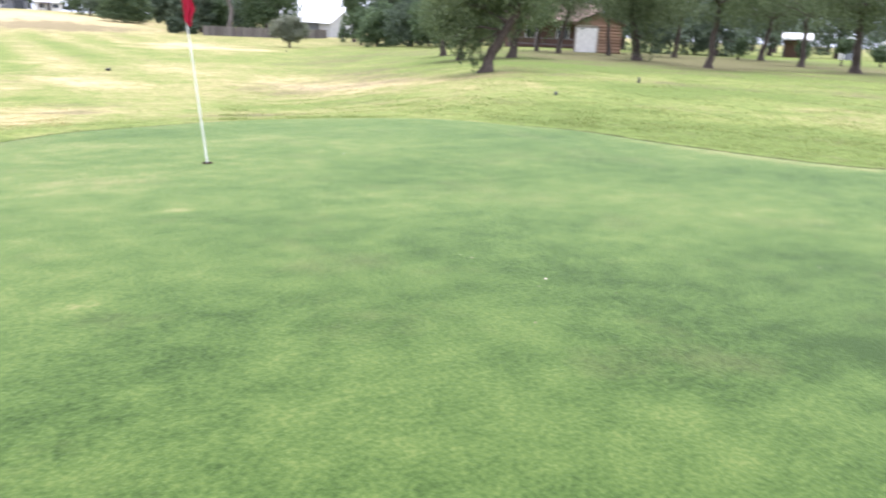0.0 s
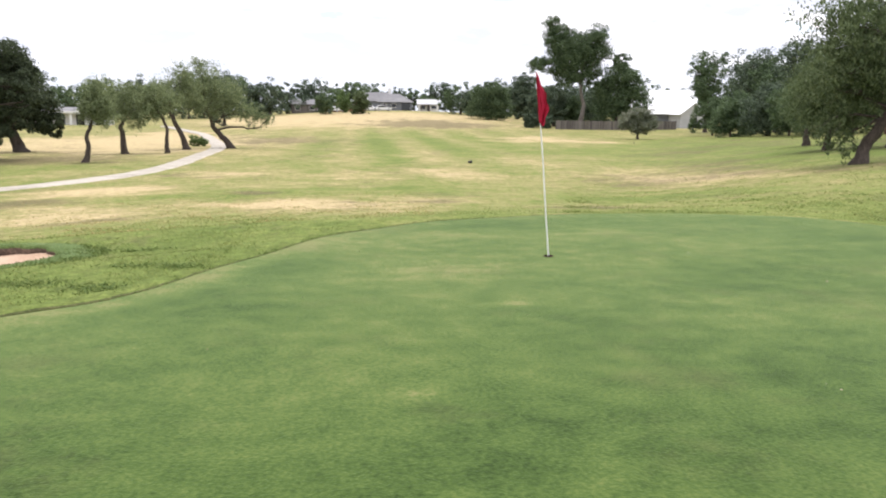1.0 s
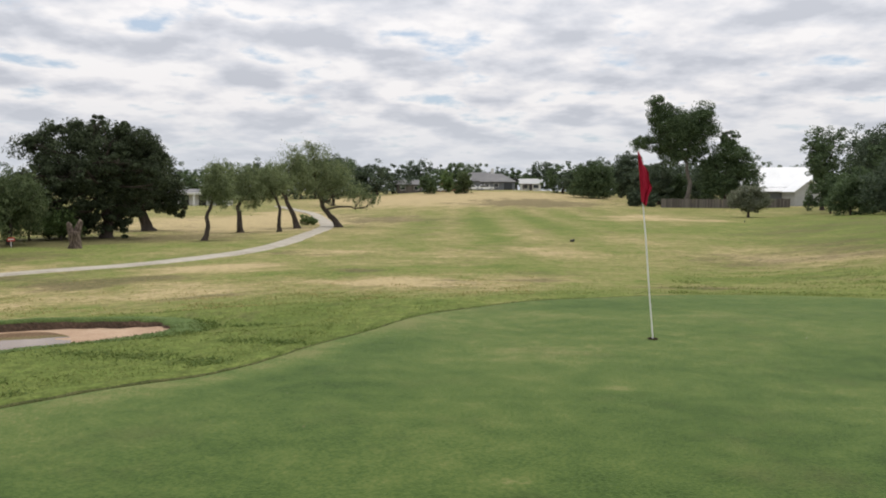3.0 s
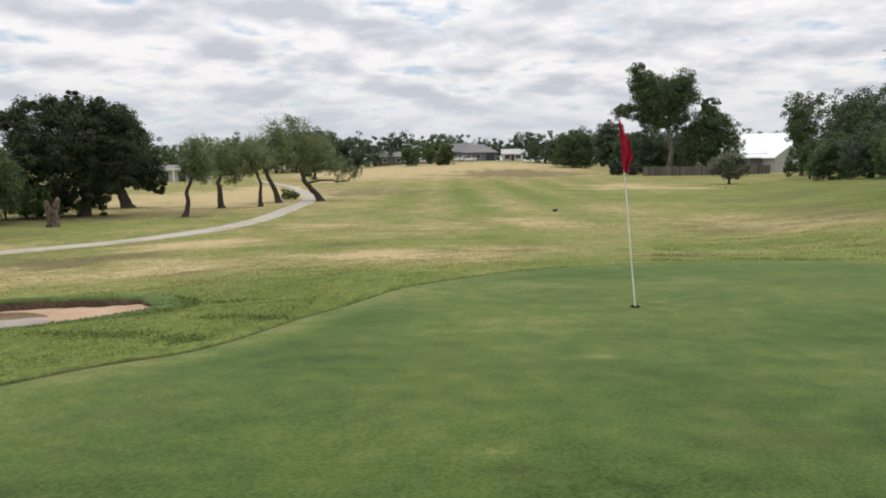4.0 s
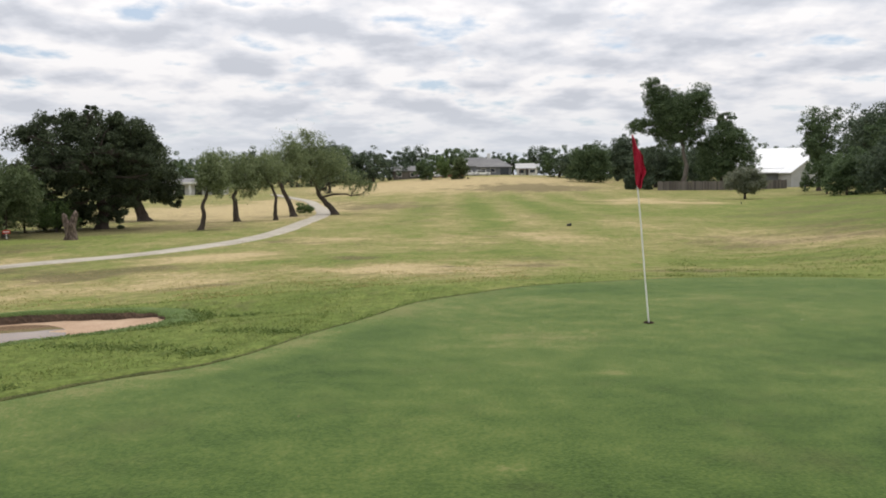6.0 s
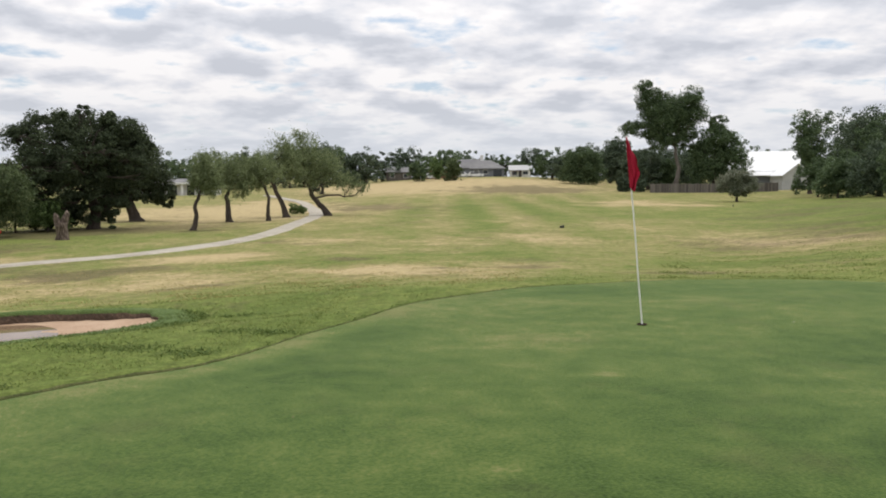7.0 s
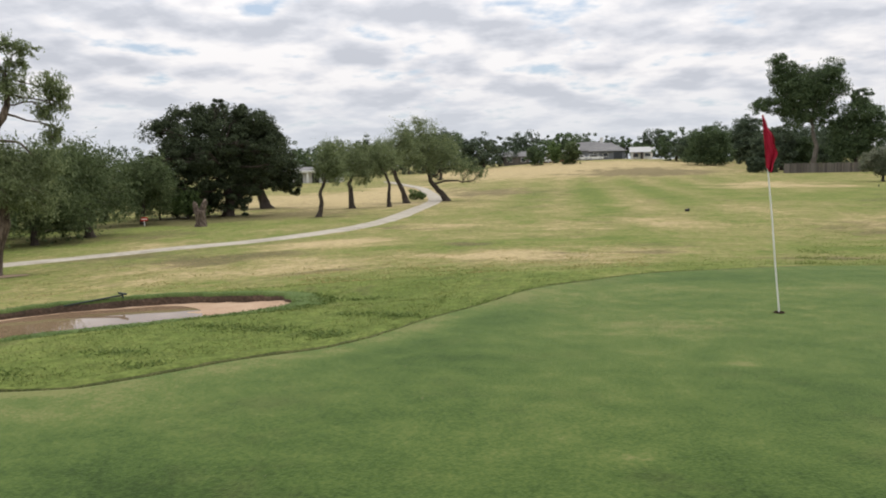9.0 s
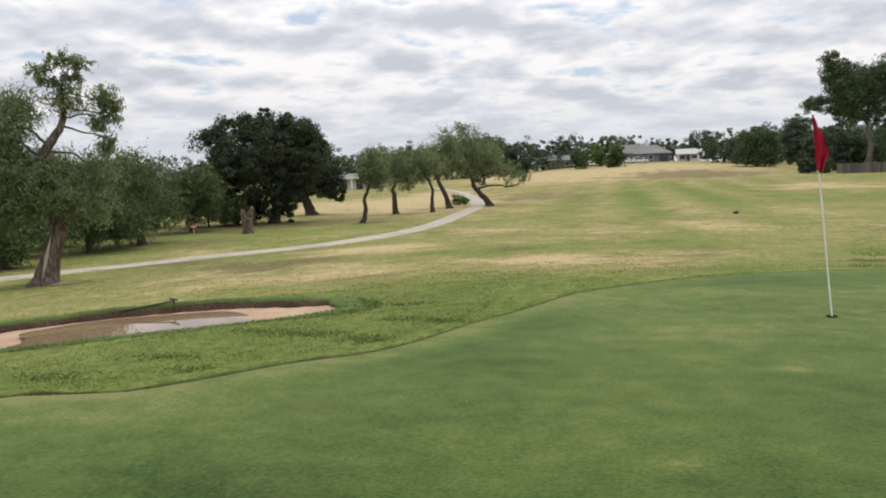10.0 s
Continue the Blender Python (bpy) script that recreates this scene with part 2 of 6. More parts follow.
def quad_mesh(name, V, F):
    """A mesh from arrays of places and of four-cornered faces."""
    V, F = np.asarray(V, np.float32), np.asarray(F, np.int32)
    me = bpy.data.meshes.new(name)
    me.vertices.add(len(V))
    me.vertices.foreach_set("co", V.ravel())
    me.loops.add(F.size)
    me.loops.foreach_set("vertex_index", F.ravel())
    me.polygons.add(len(F))
    me.polygons.foreach_set("loop_start", np.arange(0, F.size, F.shape[1], dtype=np.int32))
    me.update(calc_edges=True)
    me.validate()
    return me


def base_empty(name, x, y, z, rz=0.0, label="", category="", group=""):
    e = new(name)
    e.empty_display_size = 0.2
    e.matrix_world = pose(x, y, z, 0, 0, rz)
    return tagged(e, label, category, group)


def box(bm, c, s, rz=0.0, bevel=0.0):
    geo = bmesh.ops.create_cube(bm, size=1.0, matrix=pose(*c, 0, 0, rz) @ Matrix.Diagonal((*s, 1)))
    if bevel:
        es = list({e for v in geo["verts"] for e in v.link_edges})
        bmesh.ops.bevel(bm, geom=es, offset=bevel, segments=2, affect="EDGES", profile=0.6)
    return bm


def boxed(name, c, s, mat, parent=None, label="", rz=0.0, bevel=0.0):
    return part(name, box(bmesh.new(), c, s, rz, bevel), mat, parent, label)


def prism(bm, pts, y0, y1):
    """Extrudes an outline in x and z along y."""
    a = [bm.verts.new((x, y0, z)) for x, z in pts]
    b = [bm.verts.new((x, y1, z)) for x, z in pts]
    bm.faces.new(a)
    bm.faces.new(b[::-1])
    for i in range(len(pts)):
        j = (i + 1) % len(pts)
        bm.faces.new((a[j], a[i], b[i], b[j]))
    bmesh.ops.recalc_face_normals(bm, faces=bm.faces)
    return bm


def tube(V, F, pts, rad, n=8, rng=None, rough=0.0):
    """Adds a round tapering tube along pts to the lists V and F."""
    pts = [Vector(p) for p in pts]
    ref = Vector((1, 0, 0)) if abs((pts[-1] - pts[0]).normalized().x) < 0.8 else Vector((0, 1, 0))
    base = len(V)
    for i, p in enumerate(pts):
        d = (pts[min(i + 1, len(pts) - 1)] - pts[max(i - 1, 0)]).normalized()
        u = (ref - d * ref.dot(d)).normalized()
        w = d.cross(u)
        for k in range(n):
            a = 2 * math.pi * k / n
            r = rad[i] * (1 + (rng.uniform(-rough, rough) if rng else 0))
            V.append(tuple(p + (u * math.cos(a) + w * math.sin(a)) * r))
    for i in range(len(pts) - 1):
        for k in range(n):
            j = (k + 1) % n
            F.append((base + i * n + k, base + i * n + j, base + (i + 1) * n + j, base + (i + 1) * n + k))
    top = base + (len(pts) - 1) * n
    for k in range(1, n - 2, 2):
        F.append((top, top + k, top + k + 1, top + k + 2 if k + 2 < n else top))


def bent(a, b, k, rng, wob):
    """A wandering line from a to b with k steps."""
    a, b = Vector(a), Vector(b)
    L = (b - a).length
    out = []
    off = Vector((0, 0, 0))
    for i in range(k + 1):
        t = i / k
        if 0 < i < k:
            off += Vector((rng.gauss(0, 1), rng.gauss(0, 1), rng.gauss(0, 0.6))) * wob * L / k
        out.append(a.lerp(b, t) + off * math.sin(math.pi * t) + Vector((0, 0, 0.12 * L * math.sin(math.pi * t) * wob)))
    return out


# ---------------------------------------------------------------- lie of the land
def sst(a, b, v):
    t = min(1.0, max(0.0, (v - a) / (b - a)))
    return t * t * (3 - 2 * t)


GREEN_MID = (3.2, 3.5)
OUTLINE = [(-4.8, 4.82), (-4.3, 4.95), (-3.9, 5.05), (-3.6, 5.3), (-3.28, 5.62), (-3.0, 5.93), (-2.68, 6.18), (-2.29, 6.46), (-1.93, 6.98), (-1.55, 7.82), (-1.05, 8.7),
           (-0.5, 9.8), (0.35, 10.6), (1.23, 11.28), (2.63, 11.8), (3.6, 12.0), (5.6, 12.05), (7.3, 11.45), (8.1, 10.4), (8.64, 9.75), (8.98, 9.0), (9.2, 7.9), (9.45, 7.1),
           (9.75, 6.3), (10.2, 5.3), (11.0, 4.0), (11.2, 0.0), (9.0, -4.5), (3.0, -7.0), (-4.0, -5.5), (-7.4, -1.0), (-6.6, 3.2)]
BUNKER_MID, BUNKER_TURN, BUNKER_A, BUNKER_B = (-6.4, 8.72), radians(35.5), 2.85, 1.0


def smooth_ring(pts, n):
    """A closed smooth line through pts."""
    out = []
    for i in range(len(pts)):
        p0, p1, p2, p3 = (Vector(pts[(i + k) % len(pts)]) for k in (-1, 0, 1, 2))
        for s in range(n):
            t = s / n
            out.append(0.5 * (2 * p1 + (p2 - p0) * t + (2 * p0 - 5 * p1 + 4 * p2 - p3) * t * t + (3 * p1 - p0 - 3 * p2 + p3) * t ** 3))
    return out


RING = smooth_ring(OUTLINE, 10)
RING_POLAR = sorted((math.atan2(p.y - GREEN_MID[1], p.x - GREEN_MID[0]), math.hypot(p.x - GREEN_MID[0], p.y - GREEN_MID[1])) for p in RING)
RA, RR = np.array([a for a, r in RING_POLAR]), np.array([r for a, r in RING_POLAR])


def green_radius(a):
    return float(np.interp(a, RA, RR, period=2 * math.pi))


def off_green(x, y):
    """Metres outside the edge of the green, along the ray from its middle."""
    dx, dy = x - GREEN_MID[0], y - GREEN_MID[1]
    return math.hypot(dx, dy) - green_radius(math.atan2(dy, dx))


def in_bunker(x, y):
    """0 in the middle of the bunker, 1 at its edge."""
    dx, dy = x - BUNKER_MID[0], y - BUNKER_MID[1]
    u = dx * math.cos(BUNKER_TURN) + dy * math.sin(BUNKER_TURN)
    v = -dx * math.sin(BUNKER_TURN) + dy * math.cos(BUNKER_TURN)
    v -= 0.1 - 0.05 * u * u
    return (abs(u / BUNKER_A) ** 2.3 + abs(v / BUNKER_B) ** 2.3) ** (1 / 2.3)


def lie(x, y):
    """Height of the land before the bunker is dug."""
    r, az = math.hypot(x, y), math.degrees(math.atan2(x, y))
    s = max(0.0, math.hypot(x - GREEN_MID[0], y - GREEN_MID[1]) - 8.6)
    drop = -1.80 * (1 - math.exp(-s / 15.0))
    side = sst(20, 40, az) if az > 0 else sst(80, 140, -az)
    rise = 3.9 * sst(95, 250, r) * math.exp(-((az - 3.5) / 12.5) ** 2)
    mid = 0.5 * math.exp(-((az - 22) / 7.0) ** 2) * sst(120, 175, r)
    roll = 0.10 * sst(9, 30, r) * noise.noise(Vector((x * 0.06, y * 0.06, 0.3))) + 0.02 * sst(9, 14, r) * noise.noise(Vector((x * 0.7, y * 0.7, 5.3)))
    z = drop * (1 - side) + 0.004 * max(0.0, min(r, 80.0) - 10) * side + rise + mid + roll
    if -13 < x < -1 and 3 < y < 15:          # level shoulder that holds the bunker
        z += (-0.22 - z) * sst(2.3, 1.15, in_bunker(x, y)) * sst(0.0, 1.0, off_green(x, y))
    return z


def height(x, y):
    z = lie(x, y)
    q = in_bunker(x, y)
    if q < 1.12:
        z -= 0.5 * sst(1.12, 0.8, q)
    if off_green(x, y) < -0.1:
        z -= 0.04
    return z


def polar(az, d):
    a = radians(az)
    return d * math.sin(a), d * math.cos(a)


def spot(az, d):
    x, y = polar(az, d)
    return x, y, height(x, y)


# ---------------------------------------------------------------- ground
# places where the turf differs: azimuth, distance, half width across, half depth, strength (dry above 0, lush below;
# below 0 under trees paints their shade)
TURF_PATH_SIDE = [(-24.3, 18.1, 2.6, 2.1, 0.3), (-29.9, 21.6, 1.3, 1.9, 0.2), (-18.1, 28.7, 1.7, 2.9, 0.42), (-20.5, 20.9, 1.7, 2.1, 0.22), (-30.2, 32.7, 1.7, 1.9, 0.3), (-26.7, 38.9, 5.9, 3.3, 0.06),
    (-22.0, 48.0, 9.0, 4.0, -0.1), (-29.4, 50.5, 6.3, 6.5, -0.12), (-18.2, 80.2, 11.0, 22.0, 0.42), (-12.3, 106.6, 4.8, 23.4, 0.4), (-4.6, 171.0, 18.1, 37.6, 0.34), (-7.2, 92.9, 6.3, 13.0, 0.2),
    (-14.1, 11.4, 1.3, 0.6, -0.12), (-9.0, 38.8, 2.0, 2.8, 0.22), (-10.7, 26.0, 1.2, 1.9, -0.12), (-13.2, 15.2, 1.4, 1.2, -0.05), (-38, 40, 10, 7, -0.22), (-42, 52, 14, 12, -0.2)]
TURF_FAIRWAY = [(-4.0, 18.9, 1.3, 2.4, 0.44), (-9.4, 20.0, 1.2, 2.1, 0.1), (2.3, 17.3, 1.4, 2.6, 0.12), (-1.2, 26.6, 3.4, 3.0, -0.3), (3.1, 29.1, 1.3, 2.9, -0.1), (-0.3, 37.4, 4.0, 3.7, 0.12),
    (6.1, 39.5, 3.6, 3.9, 0.14), (-2.1, 48.4, 4.4, 4.5, -0.05), (1.8, 81.4, 3.7, 21.2, -0.16), (7.8, 88.6, 4.0, 20.0, -0.14), (5.1, 54.7, 1.0, 17.8, 0.12), (-3.8, 67.5, 3.1, 6.4, -0.12),
    (6.5, 155.1, 17.5, 19.4, 0.25), (1.4, 190.4, 35.9, 23.3, 0.3), (6.6, 23.8, 1.1, 2.3, -0.15), (10.8, 22.3, 1.2, 2.9, 0.12)]
TURF_LAWN = [(28.0, 64.0, 9.0, 18.0, -0.24), (14.4, 103.9, 5.5, 12.3, 0.34), (17.9, 98.4, 4.5, 9.8, 0.2), (15.2, 68.8, 5.7, 8.6, -0.2), (13.2, 51.5, 3.5, 4.8, 0.12), (20.3, 43.9, 2.3, 4.8, 0.22), (23.6, 35.5, 2.9, 5.9, 0.34),
    (27.4, 37.1, 2.5, 7.1, 0.26), (26.7, 55.2, 4.6, 8.8, 0.04), (25.9, 92.0, 14.0, 24.0, -0.26), (15.7, 22.8, 3.1, 3.3, -0.22), (24.1, 23.0, 3.5, 3.0, -0.2), (18.4, 32.2, 1.9, 3.9, -0.03), (11.6, 37.5, 2.3, 3.2, 0.1)]
TURF_GROVE = [(33.0, 48.0, 7.0, 9.0, -0.22), (30.5, 31.0, 3.0, 4.0, 0.08), (36.8, 23.4, 2.1, 2.5, 0.2), (41.8, 29.6, 3.1, 3.1, 0.1), (47.9, 30.9, 2.8, 2.5, 0.14), (55.5, 31.8, 3.4, 3.4, 0.05), (62.7, 20.0, 1.4, 2.2, 0.25),
    (48.1, 23.2, 2.6, 2.4, -0.2), (53.8, 25.6, 3.5, 2.5, -0.2), (46.5, 14.9, 1.8, 1.4, -0.05), (52.4, 16.7, 1.5, 1.0, 0.12), (58.2, 14.8, 2.2, 1.5, -0.15), (43.6, 51.1, 11.6, 17.2, -0.2),
    (55.0, 60.8, 18.0, 30.0, -0.3), (52.7, 46.3, 2.1, 2.7, 0.35), (36.3, 30.8, 0.9, 1.3, 0.3), (59.9, 45.1, 3.4, 4.8, 0.1)]
# thin turf with grey-brown soil showing; the places under trees paint their shade into the ground colour
BARE_AND_SHADE_LEFT = [(-28.5, 51.5, 6.0, 4.0, 1.3), (-27.5, 23.7, 2.4, 1.9, 0.9), (-30.5, 27.2, 1.2, 1.3, 0.5), (-8.5, 26.5, 1.0, 1.3, 0.7), (6.1, 152.5, 12.7, 16.4, 0.9), (-5.1, 91.8, 6.9, 11.0, 0.6), (-20.5, 24.6, 1.1, 1.1, 0.4),
    (-20.1, 16.2, 0.5, 0.6, 0.4), (-11.5, 38.1, 1.4, 1.8, 0.4), (-19.6, 59.1, 4.5, 6.5, 0.45), (-34, 29.5, 5, 1.6, 0.5), (-26, 53, 6, 4, 0.5), (-38, 41, 8, 4, 0.5)]
BARE_AND_SHADE_RIGHT = [(24.5, 36.0, 4.0, 5.0, 0.4), (27.5, 80.0, 9.0, 18.0, 0.5), (25.7, 50.1, 3.4, 7.5, 0.45), (23.2, 65.8, 3.5, 6.6, 0.5), (1.0, 18.6, 0.6, 1.2, 0.4), (6.6, 20.0, 0.6, 0.9, 0.5), (17.7, 17.4, 1.6, 0.5, 0.9), (20.7, 32.7, 1.5, 3.1, 0.35),
    (29.0, 40.4, 4.9, 7.0, 0.4), (37.5, 31.8, 2.9, 2.7, 0.5), (53.3, 58.6, 13.3, 18.5, 1.0), (44.5, 60.3, 9.8, 15.5, 0.8), (57.4, 27.6, 3.1, 1.9, 0.4), (49.9, 28.3, 2.1, 1.4, 0.4)]


def ease(a, b, v):
    """The same as sst(), for arrays."""
    t = np.clip((v - a) / (b - a), 0.0, 1.0)
    return t * t * (3 - 2 * t)


def soft_sum(x, y, places):
    """Adds up soft-edged places, with wandering outlines, over arrays of x and y."""
    k = np.clip(np.hypot(x, y) / 22.0, 0.4, 5.0)
    wx = x + k * (0.35 * np.sin(1.9 * y + 1.3 * np.sin(1.4 * x)) + 0.5 * np.sin(0.43 * y + 0.31 * x))
    wy = y + k * (0.45 * np.sin(1.6 * x + 1.2 * np.sin(1.2 * y)) + 0.6 * np.sin(0.5 * x - 0.37 * y))
    v = np.zeros_like(x)
    for a, r, w, h, amount in places:
        cx, cy = polar(a, r)
        ux, uy = math.sin(radians(a)), math.cos(radians(a))
        along, across = (wx - cx) * ux + (wy - cy) * uy, (wx - cx) * uy - (wy - cy) * ux
        v += (1.7 * amount if amount > 0 and a < 20 else amount) * np.exp(-((along / h) ** 2 + (across / w) ** 2) ** 1.3)
    return v


def dryness_and_shade(x, y):
    d, az = np.hypot(x, y), np.degrees(np.arctan2(x, y))
    dx, dy = x - GREEN_MID[0], y - GREEN_MID[1]
    off = np.hypot(dx, dy) - np.interp(np.arctan2(dy, dx), RA, RR, period=2 * math.pi)
    v = 0.03 + 0.16 * ease(-14, 8, az) + (0.4 - 0.16 * ease(-8, 16, az)) * ease(1.0, 7.0, off) + 0.05 * ease(12, 60, d) + 0.06 * ease(100, 200, d)
    v -= 0.2 * ease(31, 42, az)
    v += 0.1 * np.exp(-((az - 4) / 15) ** 2) * ease(0.3, 2.0, off) * ease(14, 6, off)
    # mown fairway down the middle, in stripes
    mown = np.exp(-((az - 4.0) / 7.5) ** 2) * ease(22, 40, d) * ease(150, 105, d)
    v -= (0.15 - 0.19 * np.sin(x * 0.95 - 4.3)) * mown
    for places in (TURF_PATH_SIDE, TURF_FAIRWAY, TURF_LAWN, TURF_GROVE):
        v += soft_sum(x, y, places)
    return np.where(d < 320, v, 0.6)


def ground_material():
    m = bpy.data.materials.new("turf")
    m.use_nodes = True
    nt = m.node_tree
    N = nt.nodes.new
    p = nt.nodes["Principled BSDF"]
    p.inputs["Roughness"].default_value, p.inputs["Specular IOR Level"].default_value = 0.95, 0.06
    at, tc = N("ShaderNodeAttribute"), N("ShaderNodeTexCoord")
    at.attribute_name = "dryness_and_shade"

    def nz(scale, detail, stretch=(1, 1, 1), rough=0.6):
        mp, n = N("ShaderNodeMapping"), N("ShaderNodeTexNoise")
        mp.inputs["Scale"].default_value = stretch
        n.inputs["Scale"].default_value, n.inputs["Detail"].default_value, n.inputs["Roughness"].default_value = scale, detail, rough
        links(nt, (tc.outputs["Object"], mp.inputs[0]), (mp.outputs[0], n.inputs["Vector"]))
        return n.outputs["Fac"]

    def ma(op, a, b, c=None):
        k = N("ShaderNodeMath")
        k.operation = op
        for i, v in enumerate((a, b, c)):
            if v is None:
                continue
            if isinstance(v, (int, float)):
                k.inputs[i].default_value = v
            else:
                nt.links.new(v, k.inputs[i])
        return k.outputs[0]
    patches = ma("SUBTRACT", nz(0.22, 8, (1, 0.6, 1), 0.62), 0.5)
    tufts = ma("SUBTRACT", nz(2.2, 6, (1, 0.8, 1), 0.65), 0.5)
    blades = nz(26, 4)
    mid = ma("SUBTRACT", nz(0.75, 5, (1, 0.7, 1)), 0.5)
    small = ma("SUBTRACT", nz(7.5, 5, (1, 0.8, 1), 0.7), 0.5)
    mottle = ma("ADD", ma("ADD", ma("MULTIPLY", patches, 1.0), ma("MULTIPLY", tufts, 1.25)), ma("ADD", ma("MULTIPLY", mid, 0.95), ma("MULTIPLY", small, 1.3)))
    # lush turf is even, dry turf is patchy
    v = ma("ADD", at.outputs["Fac"], ma("MULTIPLY", mottle, ma("MINIMUM", ma("MULTIPLY_ADD", at.outputs["Fac"], 1.5, 0.32), 1.0)))
    r = N("ShaderNodeValToRGB")
    stops = [(0.0, (0.108, 0.143, 0.036)), (0.25, (0.158, 0.186, 0.052)), (0.45, (0.203, 0.202, 0.074)), (0.62, (0.25, 0.224, 0.094)), (0.8, (0.315, 0.266, 0.128)), (1.0, (0.405, 0.325, 0.176))]
    while len(r.color_ramp.elements) < len(stops):
        r.color_ramp.elements.new(0.5)
    for e, (pos, c) in zip(r.color_ramp.elements, stops):
        e.position, e.color = pos, (*c, 1)
    mul = N("ShaderNodeMix")
    mul.data_type, mul.blend_type = "RGBA", "MULTIPLY"
    mul.inputs["Factor"].default_value = 1.0
    shade = N("ShaderNodeMapRange")
    shade.inputs["From Min"].default_value, shade.inputs["From Max"].default_value = 0.36, 0.64
    shade.inputs["To Min"].default_value, shade.inputs["To Max"].default_value = 0.55, 1.38
    bp = N("ShaderNodeBump")
    bp.inputs["Strength"].default_value, bp.inputs["Distance"].default_value = 0.8, 0.05
    # bare thatch and soil showing through thin turf; the same dark brown paints shade under trees
    bare = N("ShaderNodeMapRange")
    bare.inputs["From Min"].default_value, bare.inputs["From Max"].default_value = 0.54, 0.68
    bare.inputs["To Max"].default_value = 0.75
    thin = N("ShaderNodeAttribute")
    thin.attribute_name = "bare"
    soil = N("ShaderNodeMix")
    soil.data_type = "RGBA"
    soil.inputs[7].default_value = (0.125, 0.104, 0.056, 1)
    links(nt, (ma("ADD", ma("MULTIPLY", thin.outputs["Fac"], 0.2), ma("ADD", ma("MULTIPLY", nz(0.33, 7, (1, 0.7, 1), 0.65), 0.6), ma("MULTIPLY", nz(3.1, 5), 0.4))), bare.inputs["Value"]), (bare.outputs[0], soil.inputs["Factor"]),
          (r.outputs[0], soil.inputs[6]))
    tone = ma("ADD", ma("MULTIPLY", blades, 0.5), ma("MULTIPLY", nz(6.0, 5, (1, 0.8, 1), 0.7), 0.5))
    links(nt, (v, r.inputs[0]), (soil.outputs[2], mul.inputs[6]), (tone, shade.inputs["Value"]), (shade.outputs[0], mul.inputs[7]),
          (mul.outputs[2], p.inputs["Base Color"]), (nz(9, 6), bp.inputs["Height"]), (bp.outputs[0], p.inputs["Normal"]))
    return m


def turf_values(me, x, y, more=0.0):
    at = me.attributes.new("dryness_and_shade", "FLOAT", "POINT")
    at.data.foreach_set("value", (dryness_and_shade(x, y) + more).astype(np.float32))
    at = me.attributes.new("bare", "FLOAT", "POINT")
    at.data.foreach_set("value", (soft_sum(x, y, BARE_AND_SHADE_LEFT) + soft_sum(x, y, BARE_AND_SHADE_RIGHT)).astype(np.float32))


TURF = ground_material()


def make_ground():
    n, s, far = 410, 5.0, 2500.0
    u = np.linspace(-math.asinh(far / s), math.asinh(far / s), n)
    xs, ys = s * np.sinh(u) - 2.0, s * np.sinh(u) + 9.0
    X, Y = np.meshgrid(xs, ys)
    Z = np.array([[height(x, y) for x in xs] for y in ys])
    idx = np.arange(n * n).reshape(n, n)
    F = np.stack([idx[:-1, :-1], idx[:-1, 1:], idx[1:, 1:], idx[1:, :-1]], -1).reshape(-1, 4)
    me = quad_mesh("ground", np.stack([X, Y, Z], -1).reshape(-1, 3), F)
    turf_values(me, X.ravel(), Y.ravel())
    g = hang("ground", me, TURF, smooth=True)
    return tagged(g, "patchy green and straw-coloured mown grass, dry in places", "grass", kind="structure")


make_ground()


